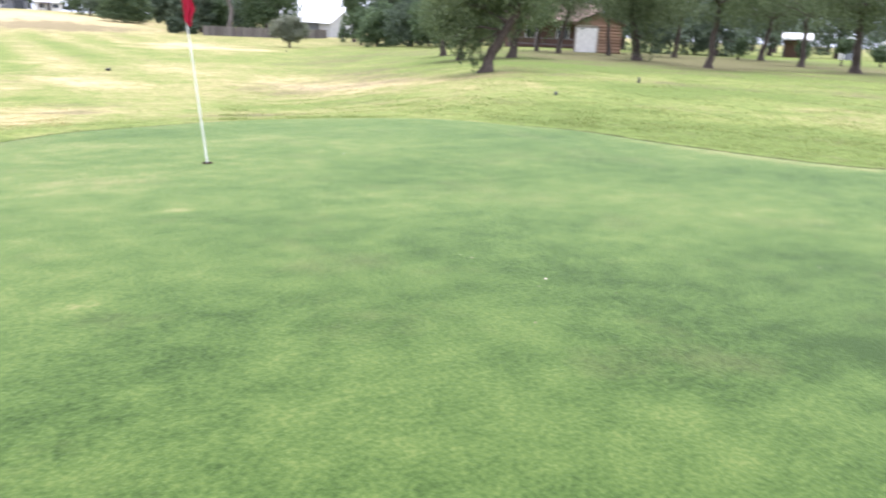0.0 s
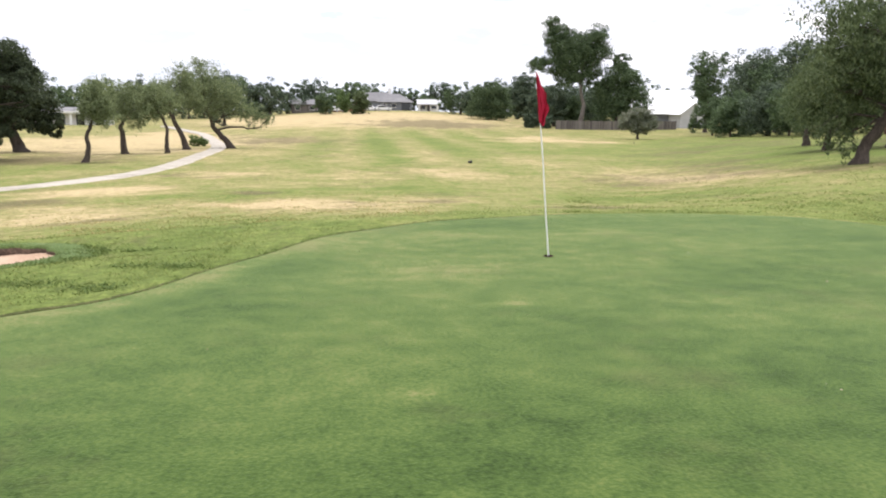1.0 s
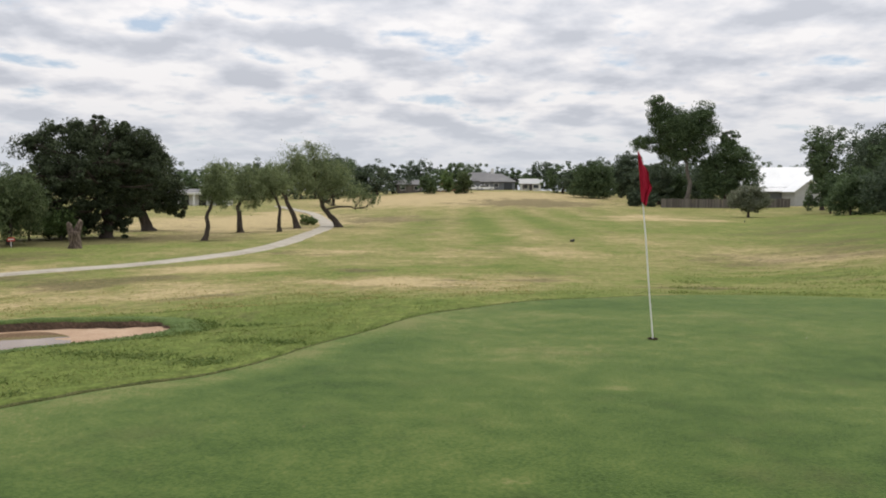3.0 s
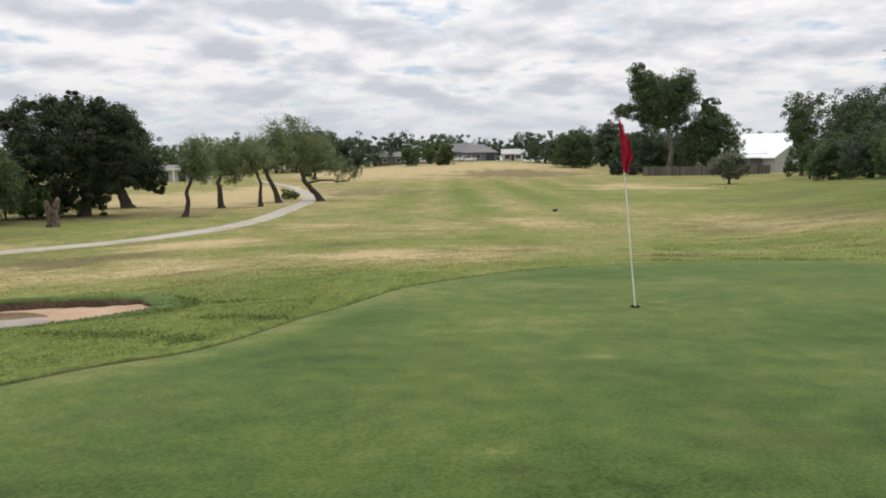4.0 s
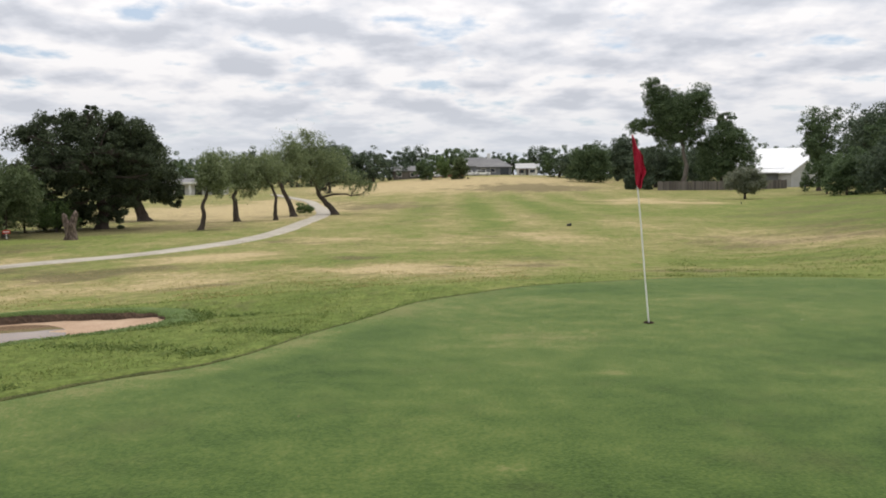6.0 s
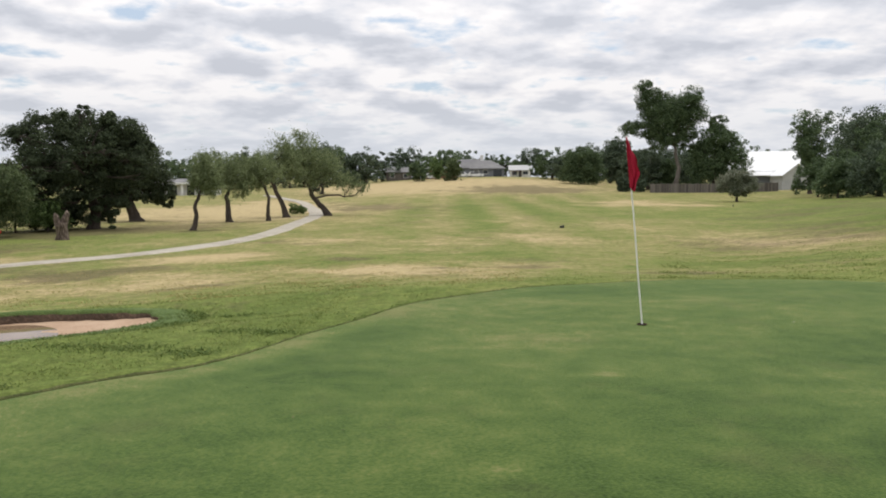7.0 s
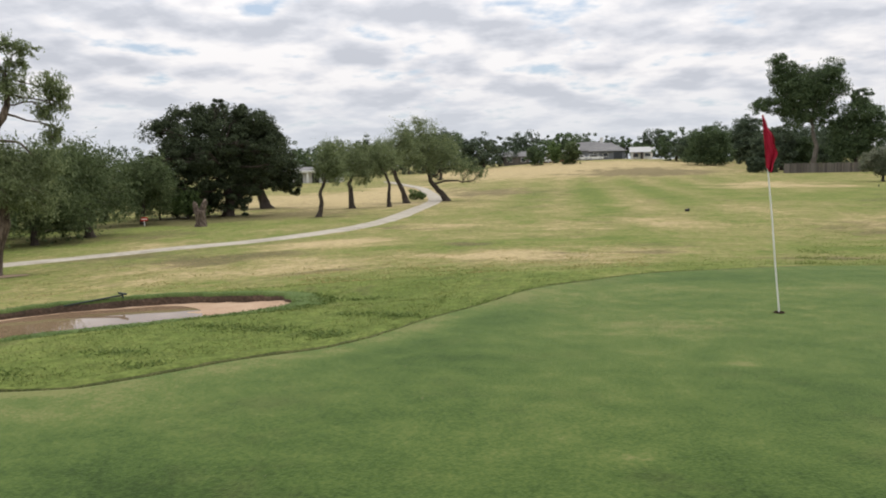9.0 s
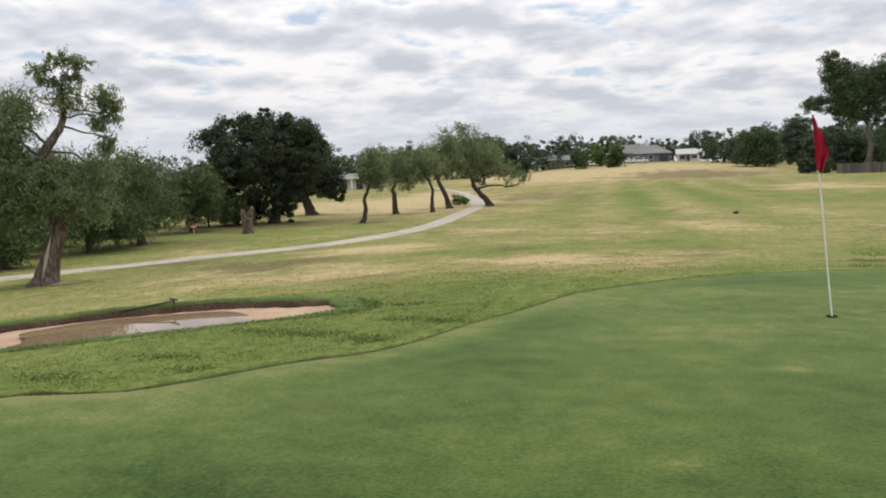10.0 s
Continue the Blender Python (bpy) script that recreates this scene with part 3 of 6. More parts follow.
def green_material():
    m = bpy.data.materials.new("putting_turf")
    m.use_nodes = True
    nt = m.node_tree
    N = nt.nodes.new
    p = nt.nodes["Principled BSDF"]
    p.inputs["Roughness"].default_value, p.inputs["Specular IOR Level"].default_value = 0.9, 0.06
    p.inputs["Sheen Weight"].default_value, p.inputs["Sheen Roughness"].default_value = 0.17, 0.35
    p.inputs["Sheen Tint"].default_value = (0.75, 0.95, 0.55, 1)
    tc = N("ShaderNodeTexCoord")
    total = None
    for scale, detail, amt, stretch in ((0.16, 3, 1.1, (1, 1, 1)), (0.85, 5, 0.95, (0.7, 1, 1)), (4.0, 5, 0.8, (0.8, 1, 1)), (38, 4, 1.1, (1, 1, 1))):
        mp, n, k = N("ShaderNodeMapping"), N("ShaderNodeTexNoise"), N("ShaderNodeMath")
        mp.inputs["Scale"].default_value, mp.inputs["Location"].default_value = stretch, (scale * 3.0, 1.0, 0)
        n.inputs["Scale"].default_value, n.inputs["Detail"].default_value = scale, detail
        k.operation, k.inputs[1].default_value, k.inputs[2].default_value = "MULTIPLY_ADD", amt, -0.5 * amt
        links(nt, (tc.outputs["Object"], mp.inputs[0]), (mp.outputs[0], n.inputs["Vector"]), (n.outputs["Fac"], k.inputs[0]))
        if total is None:
            total = k.outputs[0]
        else:
            a = N("ShaderNodeMath")
            links(nt, (total, a.inputs[0]), (k.outputs[0], a.inputs[1]))
            total = a.outputs[0]
    wear_and_sheen = N("ShaderNodeAttribute")
    wear_and_sheen.attribute_name = "wear_and_sheen"
    ws = N("ShaderNodeMath")
    links(nt, (total, ws.inputs[0]), (wear_and_sheen.outputs["Fac"], ws.inputs[1]))
    total = ws.outputs[0]
    a = N("ShaderNodeMath")
    a.inputs[1].default_value = 0.5
    r = N("ShaderNodeValToRGB")
    stops = [(0.0, (0.023, 0.043, 0.009)), (0.3, (0.048, 0.081, 0.018)), (0.55, (0.07, 0.106, 0.025)), (0.75, (0.098, 0.128, 0.034)), (0.97, (0.155, 0.16, 0.058))]
    while len(r.color_ramp.elements) < len(stops):
        r.color_ramp.elements.new(0.5)
    for e, (pos, c) in zip(r.color_ramp.elements, stops):
        e.position, e.color = pos, (*c, 1)
    # thin places where brown thatch shows
    thin, tn, tm = N("ShaderNodeMix"), N("ShaderNodeTexNoise"), N("ShaderNodeMapRange")
    tn.inputs["Scale"].default_value, tn.inputs["Detail"].default_value, tn.inputs["Roughness"].default_value = 0.75, 7, 0.66
    tm.inputs["From Min"].default_value, tm.inputs["From Max"].default_value, tm.inputs["To Max"].default_value = 0.54, 0.7, 0.28
    thin.data_type = "RGBA"
    thin.inputs[7].default_value = (0.105, 0.094, 0.042, 1)
    links(nt, (tc.outputs["Object"], tn.inputs["Vector"]), (tn.outputs["Fac"], tm.inputs["Value"]), (tm.outputs[0], thin.inputs["Factor"]), (r.outputs[0], thin.inputs[6]))
    bp, bn = N("ShaderNodeBump"), N("ShaderNodeTexNoise")
    bn.inputs["Scale"].default_value, bn.inputs["Detail"].default_value = 70, 4
    bp.inputs["Strength"].default_value, bp.inputs["Distance"].default_value = 0.6, 0.012
    links(nt, (total, a.inputs[0]), (a.outputs[0], r.inputs[0]), (thin.outputs[2], p.inputs["Base Color"]), (tc.outputs["Object"], bn.inputs["Vector"]),
          (bn.outputs["Fac"], bp.inputs["Height"]), (bp.outputs[0], p.inputs["Normal"]))
    return m


# thin, worn and darker places in the close-mown turf: middle, half sizes, strength; the first entry paints the far
# side's paler grazing sheen
WEAR_AND_SHEEN = [(3.4, 9.6, 5.0, 2.0, 0.13), (4.3, 2.2, 2.0, 1.5, -0.26), (2.1, 4.2, 1.5, 1.3, -0.27), (3.2, 6.2, 1.4, 0.9, -0.1), (-2.0, 2.9, 1.6, 1.1, -0.22), (-3.4, 4.6, 1.4, 0.8, 0.25), (3.0, 9.6, 2.4, 0.7, 0.12),
        (5.0, 8.8, 1.6, 0.5, 0.14), (1.2, 5.2, 0.7, 0.3, 0.12), (1.35, 6.1, 0.16, 0.1, 0.45), (0.25, 4.05, 0.2, 0.1, 0.32), (0.5, 7.4, 1.6, 0.5, 0.1), (7.5, 7.4, 1.2, 0.5, 0.12),
        (3.4, 6.2, 0.5, 0.2, 0.2), (2.6, 6.8, 0.5, 0.16, 0.16), (-0.3, 8.2, 0.8, 0.8, -0.1), (2.2, 10.9, 3.0, 0.5, -0.05)]


def make_green():
    rings, seg = 80, 260
    V, F = [], []
    for k in range(rings + 1):
        q = k / rings
        for i in range(seg):
            a = 2 * math.pi * i / seg - math.pi
            rr = green_radius(a) * (q ** 0.8)
            x, y = GREEN_MID[0] + rr * math.cos(a), GREEN_MID[1] + rr * math.sin(a)
            V.append((x, y, lie(x, y) + 0.012 + 0.03 * noise.noise(Vector((x * 0.25, y * 0.25, 0))) * (1 - q ** 4) - (0.03 if k == rings else 0)))
    for k in range(rings):
        for i in range(seg):
            j = (i + 1) % seg
            F.append((k * seg + i, k * seg + j, (k + 1) * seg + j, (k + 1) * seg + i))
    me = quad_mesh("putting_green", V, F)
    at = me.attributes.new("wear_and_sheen", "FLOAT", "POINT")
    P = np.array(V)
    wear_sheen = sum(k * np.exp(-((P[:, 0] - cx) / rx) ** 2 - ((P[:, 1] - cy) / ry) ** 2) for cx, cy, rx, ry, k in WEAR_AND_SHEEN)
    # paler turf just inside the cut edge, strongest at the two sides
    dx, dy = P[:, 0] - GREEN_MID[0], P[:, 1] - GREEN_MID[1]
    ang = np.degrees(np.arctan2(dy, dx))
    off = np.hypot(dx, dy) - np.interp(np.radians(ang), RA, RR, period=2 * math.pi)
    wear_sheen = wear_sheen + np.exp(-((off + 0.2) / 0.28) ** 2) * (0.08 + 0.27 * ease(105, 135, ang) + 0.34 * ease(50, 25, ang) * ease(-30, 0, ang))
    at.data.foreach_set("value", wear_sheen.astype(np.float32))
    g = hang("putting_green", me, green_material(), smooth=True)
    tagged(g, "closely mown putting green with faint mottled patches", "putting green", kind="structure")


make_green()


def make_green_edge():
    """The low step where the longer turf stands round the close-mown green."""
    seg, rows = 700, ((-0.03, -0.02), (-0.015, 0.008), (0.0, 0.02), (0.06, 0.026), (0.22, 0.018), (0.5, -0.03))
    V, F = [], []
    for i in range(seg + 1):
        a = radians(-20 + 230 * i / seg)
        c, s = math.cos(a), math.sin(a)
        rr = green_radius(a)
        wob = 0.022 * noise.noise(Vector((c * 60, s * 60, 1))) + 0.012 * noise.noise(Vector((c * 190, s * 190, 4)))
        tall = 0.4 + 0.5 * noise.noise(Vector((c * 25, s * 25, 7))) + 0.7 * sst(136, 158, math.degrees(a)) + 0.55 * sst(62, 42, math.degrees(a)) - 0.3 * sst(100, 80, math.degrees(a)) * sst(30, 60, math.degrees(a))
        for o, dz in rows:
            x, y = GREEN_MID[0] + (rr + o + wob) * c, GREEN_MID[1] + (rr + o + wob) * s
            V.append((x, y, lie(x, y) + dz * (tall if dz > 0 else 1.0)))
    k = len(rows)
    for i in range(seg):
        for r in range(k - 1):
            F.append((i * k + r, i * k + r + 1, (i + 1) * k + r + 1, (i + 1) * k + r))
    me = quad_mesh("green_edge", V, F)
    P = np.array(V)
    ang = np.degrees(np.arctan2(P[:, 1] - GREEN_MID[1], P[:, 0] - GREEN_MID[0]))
    turf_values(me, P[:, 0], P[:, 1], 0.12 * ease(100, 85, ang) * ease(45, 62, ang))
    ob = hang("green_edge", me, [TURF, EDGE_SHADOW], smooth=True)
    me.polygons.foreach_set("material_index", [1 if q % (k - 1) < 2 else 0 for q in range(len(F))])
    tagged(ob, "low cut step of longer turf round the green", "grass edge", kind="structure")


# dark face of the step: the edge shadow painted as colour
EDGE_SHADOW = material("edge_shadow", [(0.3, (0.04, 0.052, 0.014)), (0.5, (0.075, 0.085, 0.026)), (0.7, (0.15, 0.14, 0.055))], scale=5, fine=50, fine_amt=0.5, bump=0.8, dist=0.02)
make_green_edge()


def make_cart_path():
    pts = [(-62, 25.2), (-52, 26.3), (-43.35, 27.6), (-36, 28.8), (-30.8, 30.4), (-24, 32.4), (-19.5, 35.5), (-16.2, 39.2), (-13.4, 46), (-11.3, 57), (-10.0, 68),
           (-9.75, 77), (-10.1, 90), (-10.8, 108), (-11.9, 126), (-13.5, 150)]
    mid = [Vector((*polar(*p), 0)) for p in pts]
    line = []
    for i in range(len(mid) - 1):
        p0, p1, p2, p3 = mid[max(i - 1, 0)], mid[i], mid[i + 1], mid[min(i + 2, len(mid) - 1)]
        for s in range(8):
            t = s / 8
            line.append(0.5 * (2 * p1 + (p2 - p0) * t + (2 * p0 - 5 * p1 + 4 * p2 - p3) * t * t + (3 * p1 - p0 - 3 * p2 + p3) * t ** 3))
    V, F, k = [], [], 9
    for i, p in enumerate(line):
        d = (line[min(i + 1, len(line) - 1)] - line[max(i - 1, 0)]).normalized()
        side = Vector((d.y, -d.x, 0))
        half = 0.75 + 0.12 * noise.noise(Vector((i * 0.35, 0, 9)))
        for c in range(k):
            q = -1 + 2 * c / (k - 1)
            wob = 0.06 * noise.noise(Vector((i * 0.9, c, 3))) if abs(q) == 1 else 0
            o = p + side * (half * q + wob)
            V.append((o.x, o.y, lie(o.x, o.y) + ((0.05 if abs(q) < 1 else -0.05) + 0.0016 * max(0.0, p.length - 55))))
    for i in range(len(line) - 1):
        for c in range(k - 1):
            F.append((i * k + c, i * k + c + 1, (i + 1) * k + c + 1, (i + 1) * k + c))
    ob = hang("cart_path", quad_mesh("cart_path", V, F), M["path"], smooth=True)
    tagged(ob, "pale gravelly concrete cart path winding past trees", "path", kind="structure")


make_cart_path()


# ---------------------------------------------------------------- bunker, puddle and rake
def bunker_xy(q, a):
    """The place at share q of the bunker's edge in direction a."""
    e = 2 / 2.3
    c, s = math.cos(a), math.sin(a)
    u = BUNKER_A * q * math.copysign(abs(c) ** e, c)
    v = BUNKER_B * q * math.copysign(abs(s) ** e, s) + 0.1 - 0.05 * u * u
    return (BUNKER_MID[0] + u * math.cos(BUNKER_TURN) - v * math.sin(BUNKER_TURN), BUNKER_MID[1] + u * math.sin(BUNKER_TURN) + v * math.cos(BUNKER_TURN))


WATER_Z = lie(*BUNKER_MID) - 0.085


def sand_z(x, y, q):
    floor = lie(*BUNKER_MID) - 0.125 + 0.05 * noise.noise(Vector((x * 0.9, y * 0.9, 2)))
    far_side = -(x - BUNKER_MID[0]) * math.sin(BUNKER_TURN) + (y - BUNKER_MID[1]) * math.cos(BUNKER_TURN)
    rim = lie(x, y) - 0.045 - 0.055 * sst(-0.1, 0.5, far_side)
    floor += 0.045 * sst(0.9, 2.1, (x - BUNKER_MID[0]) * math.cos(BUNKER_TURN) + (y - BUNKER_MID[1]) * math.sin(BUNKER_TURN))
    return floor + (rim - floor) * sst(0.72, 1.0, q) + 0.012 * noise.noise(Vector((x * 6, y * 6, 1)))


def make_bunker():
    seg, rings = 140, 26
    V, F = [], []
    for k in range(rings + 1):
        q = 0.02 + 0.98 * k / rings
        for i in range(seg):
            x, y = bunker_xy(q, 2 * math.pi * i / seg)
            V.append((x, y, sand_z(x, y, q)))
    for k in range(rings):
        for i in range(seg):
            j = (i + 1) % seg
            F.append((k * seg + i, k * seg + j, (k + 1) * seg + j, (k + 1) * seg + i))
    b = hang("sand_bunker", quad_mesh("sand_bunker", V, F), M["sand"], smooth=True)
    tagged(b, "shallow sand bunker of damp pinkish sand", "bunker", kind="structure")
    # turf lip: bare soil face below, grass rolled over the edge
    V, F = [], []
    rows = 7
    for i in range(seg):
        a = 2 * math.pi * i / seg
        ex, ey = bunker_xy(1.0, a)
        wob = 0.07 * noise.noise(Vector((math.cos(a) * 6, math.sin(a) * 6, 4))) + 0.05 * noise.noise(Vector((math.cos(a) * 17, math.sin(a) * 17, 2)))
        for r, (q, dz) in enumerate(((1.0, -0.13), (0.985, -0.06), (0.98, 0.0), (1.0, 0.03), (1.05, 0.035), (1.12, 0.015), (1.22, -0.05))):
            x, y = bunker_xy(q + wob * 0.3, a)
            dz *= 1.5 if math.sin(a) > 0.05 else 0.55
            V.append((x, y, lie(ex, ey) * 0.4 + lie(x, y) * 0.6 + dz + (wob * 0.3 if r > 1 else 0)))
    for i in range(seg):
        j = (i + 1) % seg
        for r in range(rows - 1):
            F.append((i * rows + r, j * rows + r, j * rows + r + 1, i * rows + r + 1))
    me = quad_mesh("bunker_lip", V, F)
    lip = hang("bunker_lip", me, [LIP_TURF, LIP_SOIL_SHADE], smooth=True)
    me.polygons.foreach_set("material_index", [1 if (k % (rows - 1)) < 2 else 0 for k in range(len(F))])
    tagged(lip, "overhanging turf lip with shadow-darkened bare soil round the bunker", "bunker edge", kind="structure")
    # puddle
    V, F = [(*BUNKER_MID, WATER_Z)], []
    n = 90
    for i in range(n):
        a = 2 * math.pi * i / n
        q = 0.83 - (0.4 if math.cos(a) < 0 else 0.28) * math.cos(a) ** 2 + 0.08 * noise.noise(Vector((math.cos(a) * 2.2, math.sin(a) * 2.2, 8)))
        x, y = bunker_xy(q, a)
        V.append((x, y, WATER_Z))
    tri = [(0, 1 + i, 1 + (i + 1) % n) for i in range(n)]
    w = hang("puddle", quad_mesh("puddle", V, tri), WATER)
    tagged(w, "shallow muddy rainwater puddle lying in the bunker", "puddle", kind="structure")


# soil face coloured darker to paint the shadow under the overhang
LIP_SOIL_SHADE = material("lip_soil_shade", [(0.25, (0.035, 0.027, 0.02)), (0.5, (0.1, 0.07, 0.05)), (0.75, (0.24, 0.165, 0.115))], scale=2.2, fine=24, fine_amt=0.5, bump=0.9, dist=0.03)
LIP_TURF = material("lip_turf", [(0.3, (0.05, 0.085, 0.02)), (0.55, (0.1, 0.15, 0.04)), (0.8, (0.19, 0.21, 0.075))], scale=3, fine=45, fine_amt=0.5, bump=0.9, dist=0.04)
WATER = material("muddy_water", [(0.3, (0.17, 0.115, 0.07)), (0.7, (0.24, 0.165, 0.105))], scale=1.2, fine=5, bump=0.05, bump_scale=3, rough=0.03, spec=0.5, dist=0.006)
make_bunker()


def make_rake():
    a, b = Vector((-7.12, 9.5, 0)), Vector((-6.5, 9.98, 0))
    a.z, b.z = lie(a.x, a.y) - 0.08, lie(b.x, b.y) + 0.0
    root = base_empty("bunker_rake", b.x, b.y, lie(b.x, b.y), 0, "dark green bunker rake lying against the bunker lip", "rake")
    V, F = [], []
    d = a - b
    tube(V, F, [(0, 0, 0.08), tuple(Vector((0, 0, 0.08)) + d * 0.5), tuple(Vector((0, 0, 0.08)) + d)], [0.013, 0.012, 0.013], 8)
    hang("handle", quad_mesh("handle", V, F), M["green_metal"], root, smooth=True)
    ang = math.degrees(math.atan2(d.y, d.x))
    boxed("head", (0, 0, 0.1), (0.028, 0.2, 0.03), M["green_metal"], root, rz=ang + 25, bevel=0.008)
    for i in range(6):
        o = -0.085 + 0.034 * i
        c, s = math.cos(radians(ang)), math.sin(radians(ang))
        boxed("tine", (-s * o, c * o, 0.065), (0.012, 0.012, 0.05), M["green_metal"], root, rz=ang)


make_rake()


# ---------------------------------------------------------------- flagstick
def make_flag():
    x, y = 2.2055, 8.29
    z = lie(x, y) + 0.012
    # cup: rim ring on the turf; a flat black disc paints the shade inside
    cup = base_empty("hole_cup", x, y, z, 0, "golf hole shown as a shade-black disc with an earth rim", "golf hole")
    bm = bmesh.new()
    bmesh.ops.create_cone(bm, cap_ends=True, segments=24, radius1=0.054, radius2=0.054, depth=0.006, matrix=pose(0, 0, 0.003))
    part("hole", bm, M["hole_shade"], cup)
    V, F = [], []
    for r, dz in ((0.054, 0.006), (0.056, 0.009), (0.06, 0.006)):
        for i in range(24):
            a = 2 * math.pi * i / 24
            V.append((r * math.cos(a), r * math.sin(a), dz))
    for k in range(2):
        for i in range(24):
            j = (i + 1) % 24
            F.append((k * 24 + i, k * 24 + j, (k + 1) * 24 + j, (k + 1) * 24 + i))
    hang("rim", quad_mesh("rim", V, F), M["soil"], cup, smooth=True)
    az = 14.85
    root = base_empty("flagstick", x, y, z + 0.008, -az, "white flagstick leaning slightly, with a limp red flag", "golf flag")
    lean = Vector((-0.205, 0.0, 2.08))
    V, F = [], []
    pts = [Vector((0, 0, 0)), lean * 0.25, lean * 0.5 + Vector((0.006, 0, 0)), lean * 0.75 + Vector((0.004, 0, 0)), lean]
    tube(V, F, [tuple(p) for p in pts], [0.0085, 0.0085, 0.008, 0.0075, 0.007], 10)
    hang("pole", quad_mesh("pole", V, F), M["white_paint"], root, smooth=True)
    bm = bmesh.new()
    bmesh.ops.create_uvsphere(bm, u_segments=12, v_segments=8, radius=0.016, matrix=Matrix.Translation(lean))
    part("finial", bm, M["white_paint"], root, smooth=True)
    V, F = [], []
    # flag: hangs in folds from the upper stick
    nu, nv = 22, 30
    for j in range(nv + 1):
        v = j / nv                       # 0 at the top of the hoist
        for i in range(nu + 1):
            u = i / nu
            hoist = lean * (1.0 - 0.265 * v)
            reach = 0.118 * math.sin(min(1.0, v / 0.66) * math.pi * 0.5) if v < 0.66 else 0.118 * (1 - 0.65 * ((v - 0.66) / 0.34) ** 1.4)
            reach = max(0.012, reach + 0.008 * math.sin(v * 21))
            fold = 0.045 * math.sin(u * 8.0 + v * 2.6) * u + 0.02 * math.sin(u * 17 - v * 4) * u
            V.append((hoist.x - 0.011 + u * reach, fold * min(1.0, u * 3) - 0.02, hoist.z - 0.05 * u * v + 0.006 * math.sin(u * 9)))
    for j in range(nv):
        for i in range(nu):
            a = j * (nu + 1) + i
            F.append((a, a + 1, a + nu + 2, a + nu + 1))
    fl = hang("flag", quad_mesh("flag", V, F), M["flag"], root, "limp red cloth flag hanging in folds", smooth=True)
    so = fl.modifiers.new("thickness", "SOLIDIFY")
    so.thickness = 0.003


make_flag()


# ---------------------------------------------------------------- trees
def leaves(rng, blobs, count, size, slim=0.5, droop=0.0, clump=0.22, per=26, airy=False):
    """Many small leaf shapes in clumps through the blobs (x, y, z, rx, ry, rz)."""
    B = np.array(blobs, float)
    w = (B[:, 3] * B[:, 4] * B[:, 5]) ** (2 / 3)
    share = np.maximum(1, (count * w / w.sum()).astype(int))
    C = []
    for b, n in zip(B, share):
        k = max(3, int(n / per))
        d = rng.normal(size=(k, 3))
        d /= np.linalg.norm(d, axis=1)[:, None]
        q = rng.uniform(0.12, 1.0, (k, 1)) ** 0.42 * rng.uniform(0.86, 1.06, (k, 1))
        if airy:
            q = rng.uniform(0.1, 1.0, (k, 1)) ** 0.5 * rng.uniform(0.75, 1.45, (k, 1))
        mid = b[:3] + d * q * b[3:6]
        which = rng.integers(0, k, n)
        spread = clump * b[3:6].mean() * rng.uniform(0.6, 1.4, (k, 1))
        e = rng.normal(size=(n, 3))
        e *= rng.uniform(0.05, 1, (n, 1)) ** 0.45 / np.linalg.norm(e, axis=1)[:, None]
        if airy:        # loose sprays that hang outwards
            ax = d + rng.normal(size=(k, 3)) * 0.6
            ax[:, 2] -= 0.5
            ax /= np.linalg.norm(ax, axis=1)[:, None]
            C.append(mid[which] + e * spread[which] + ax[which] * rng.normal(size=(n, 1)) * spread[which] * 1.1)
        else:
            C.append(mid[which] + e * spread[which] * np.array([1.75, 1.75, 1.3]))
    C = np.concatenate(C)
    n = len(C)
    a = rng.normal(size=(n, 3))
    a[:, 2] -= droop * 2
    a /= np.linalg.norm(a, axis=1)[:, None]
    b = np.cross(a, rng.normal(size=(n, 3)))
    b /= np.linalg.norm(b, axis=1)[:, None]
    L = size * rng.uniform(0.6, 1.35, (n, 1))
    c = np.cross(a, b) * L * 0.12
    V = np.stack([C - a * L * 0.5, C + b * L * slim * 0.5 + c, C + a * L * 0.5, C - b * L * slim * 0.5 + c], 1).reshape(-1, 3)
    return V, np.arange(n * 4).reshape(-1, 4)


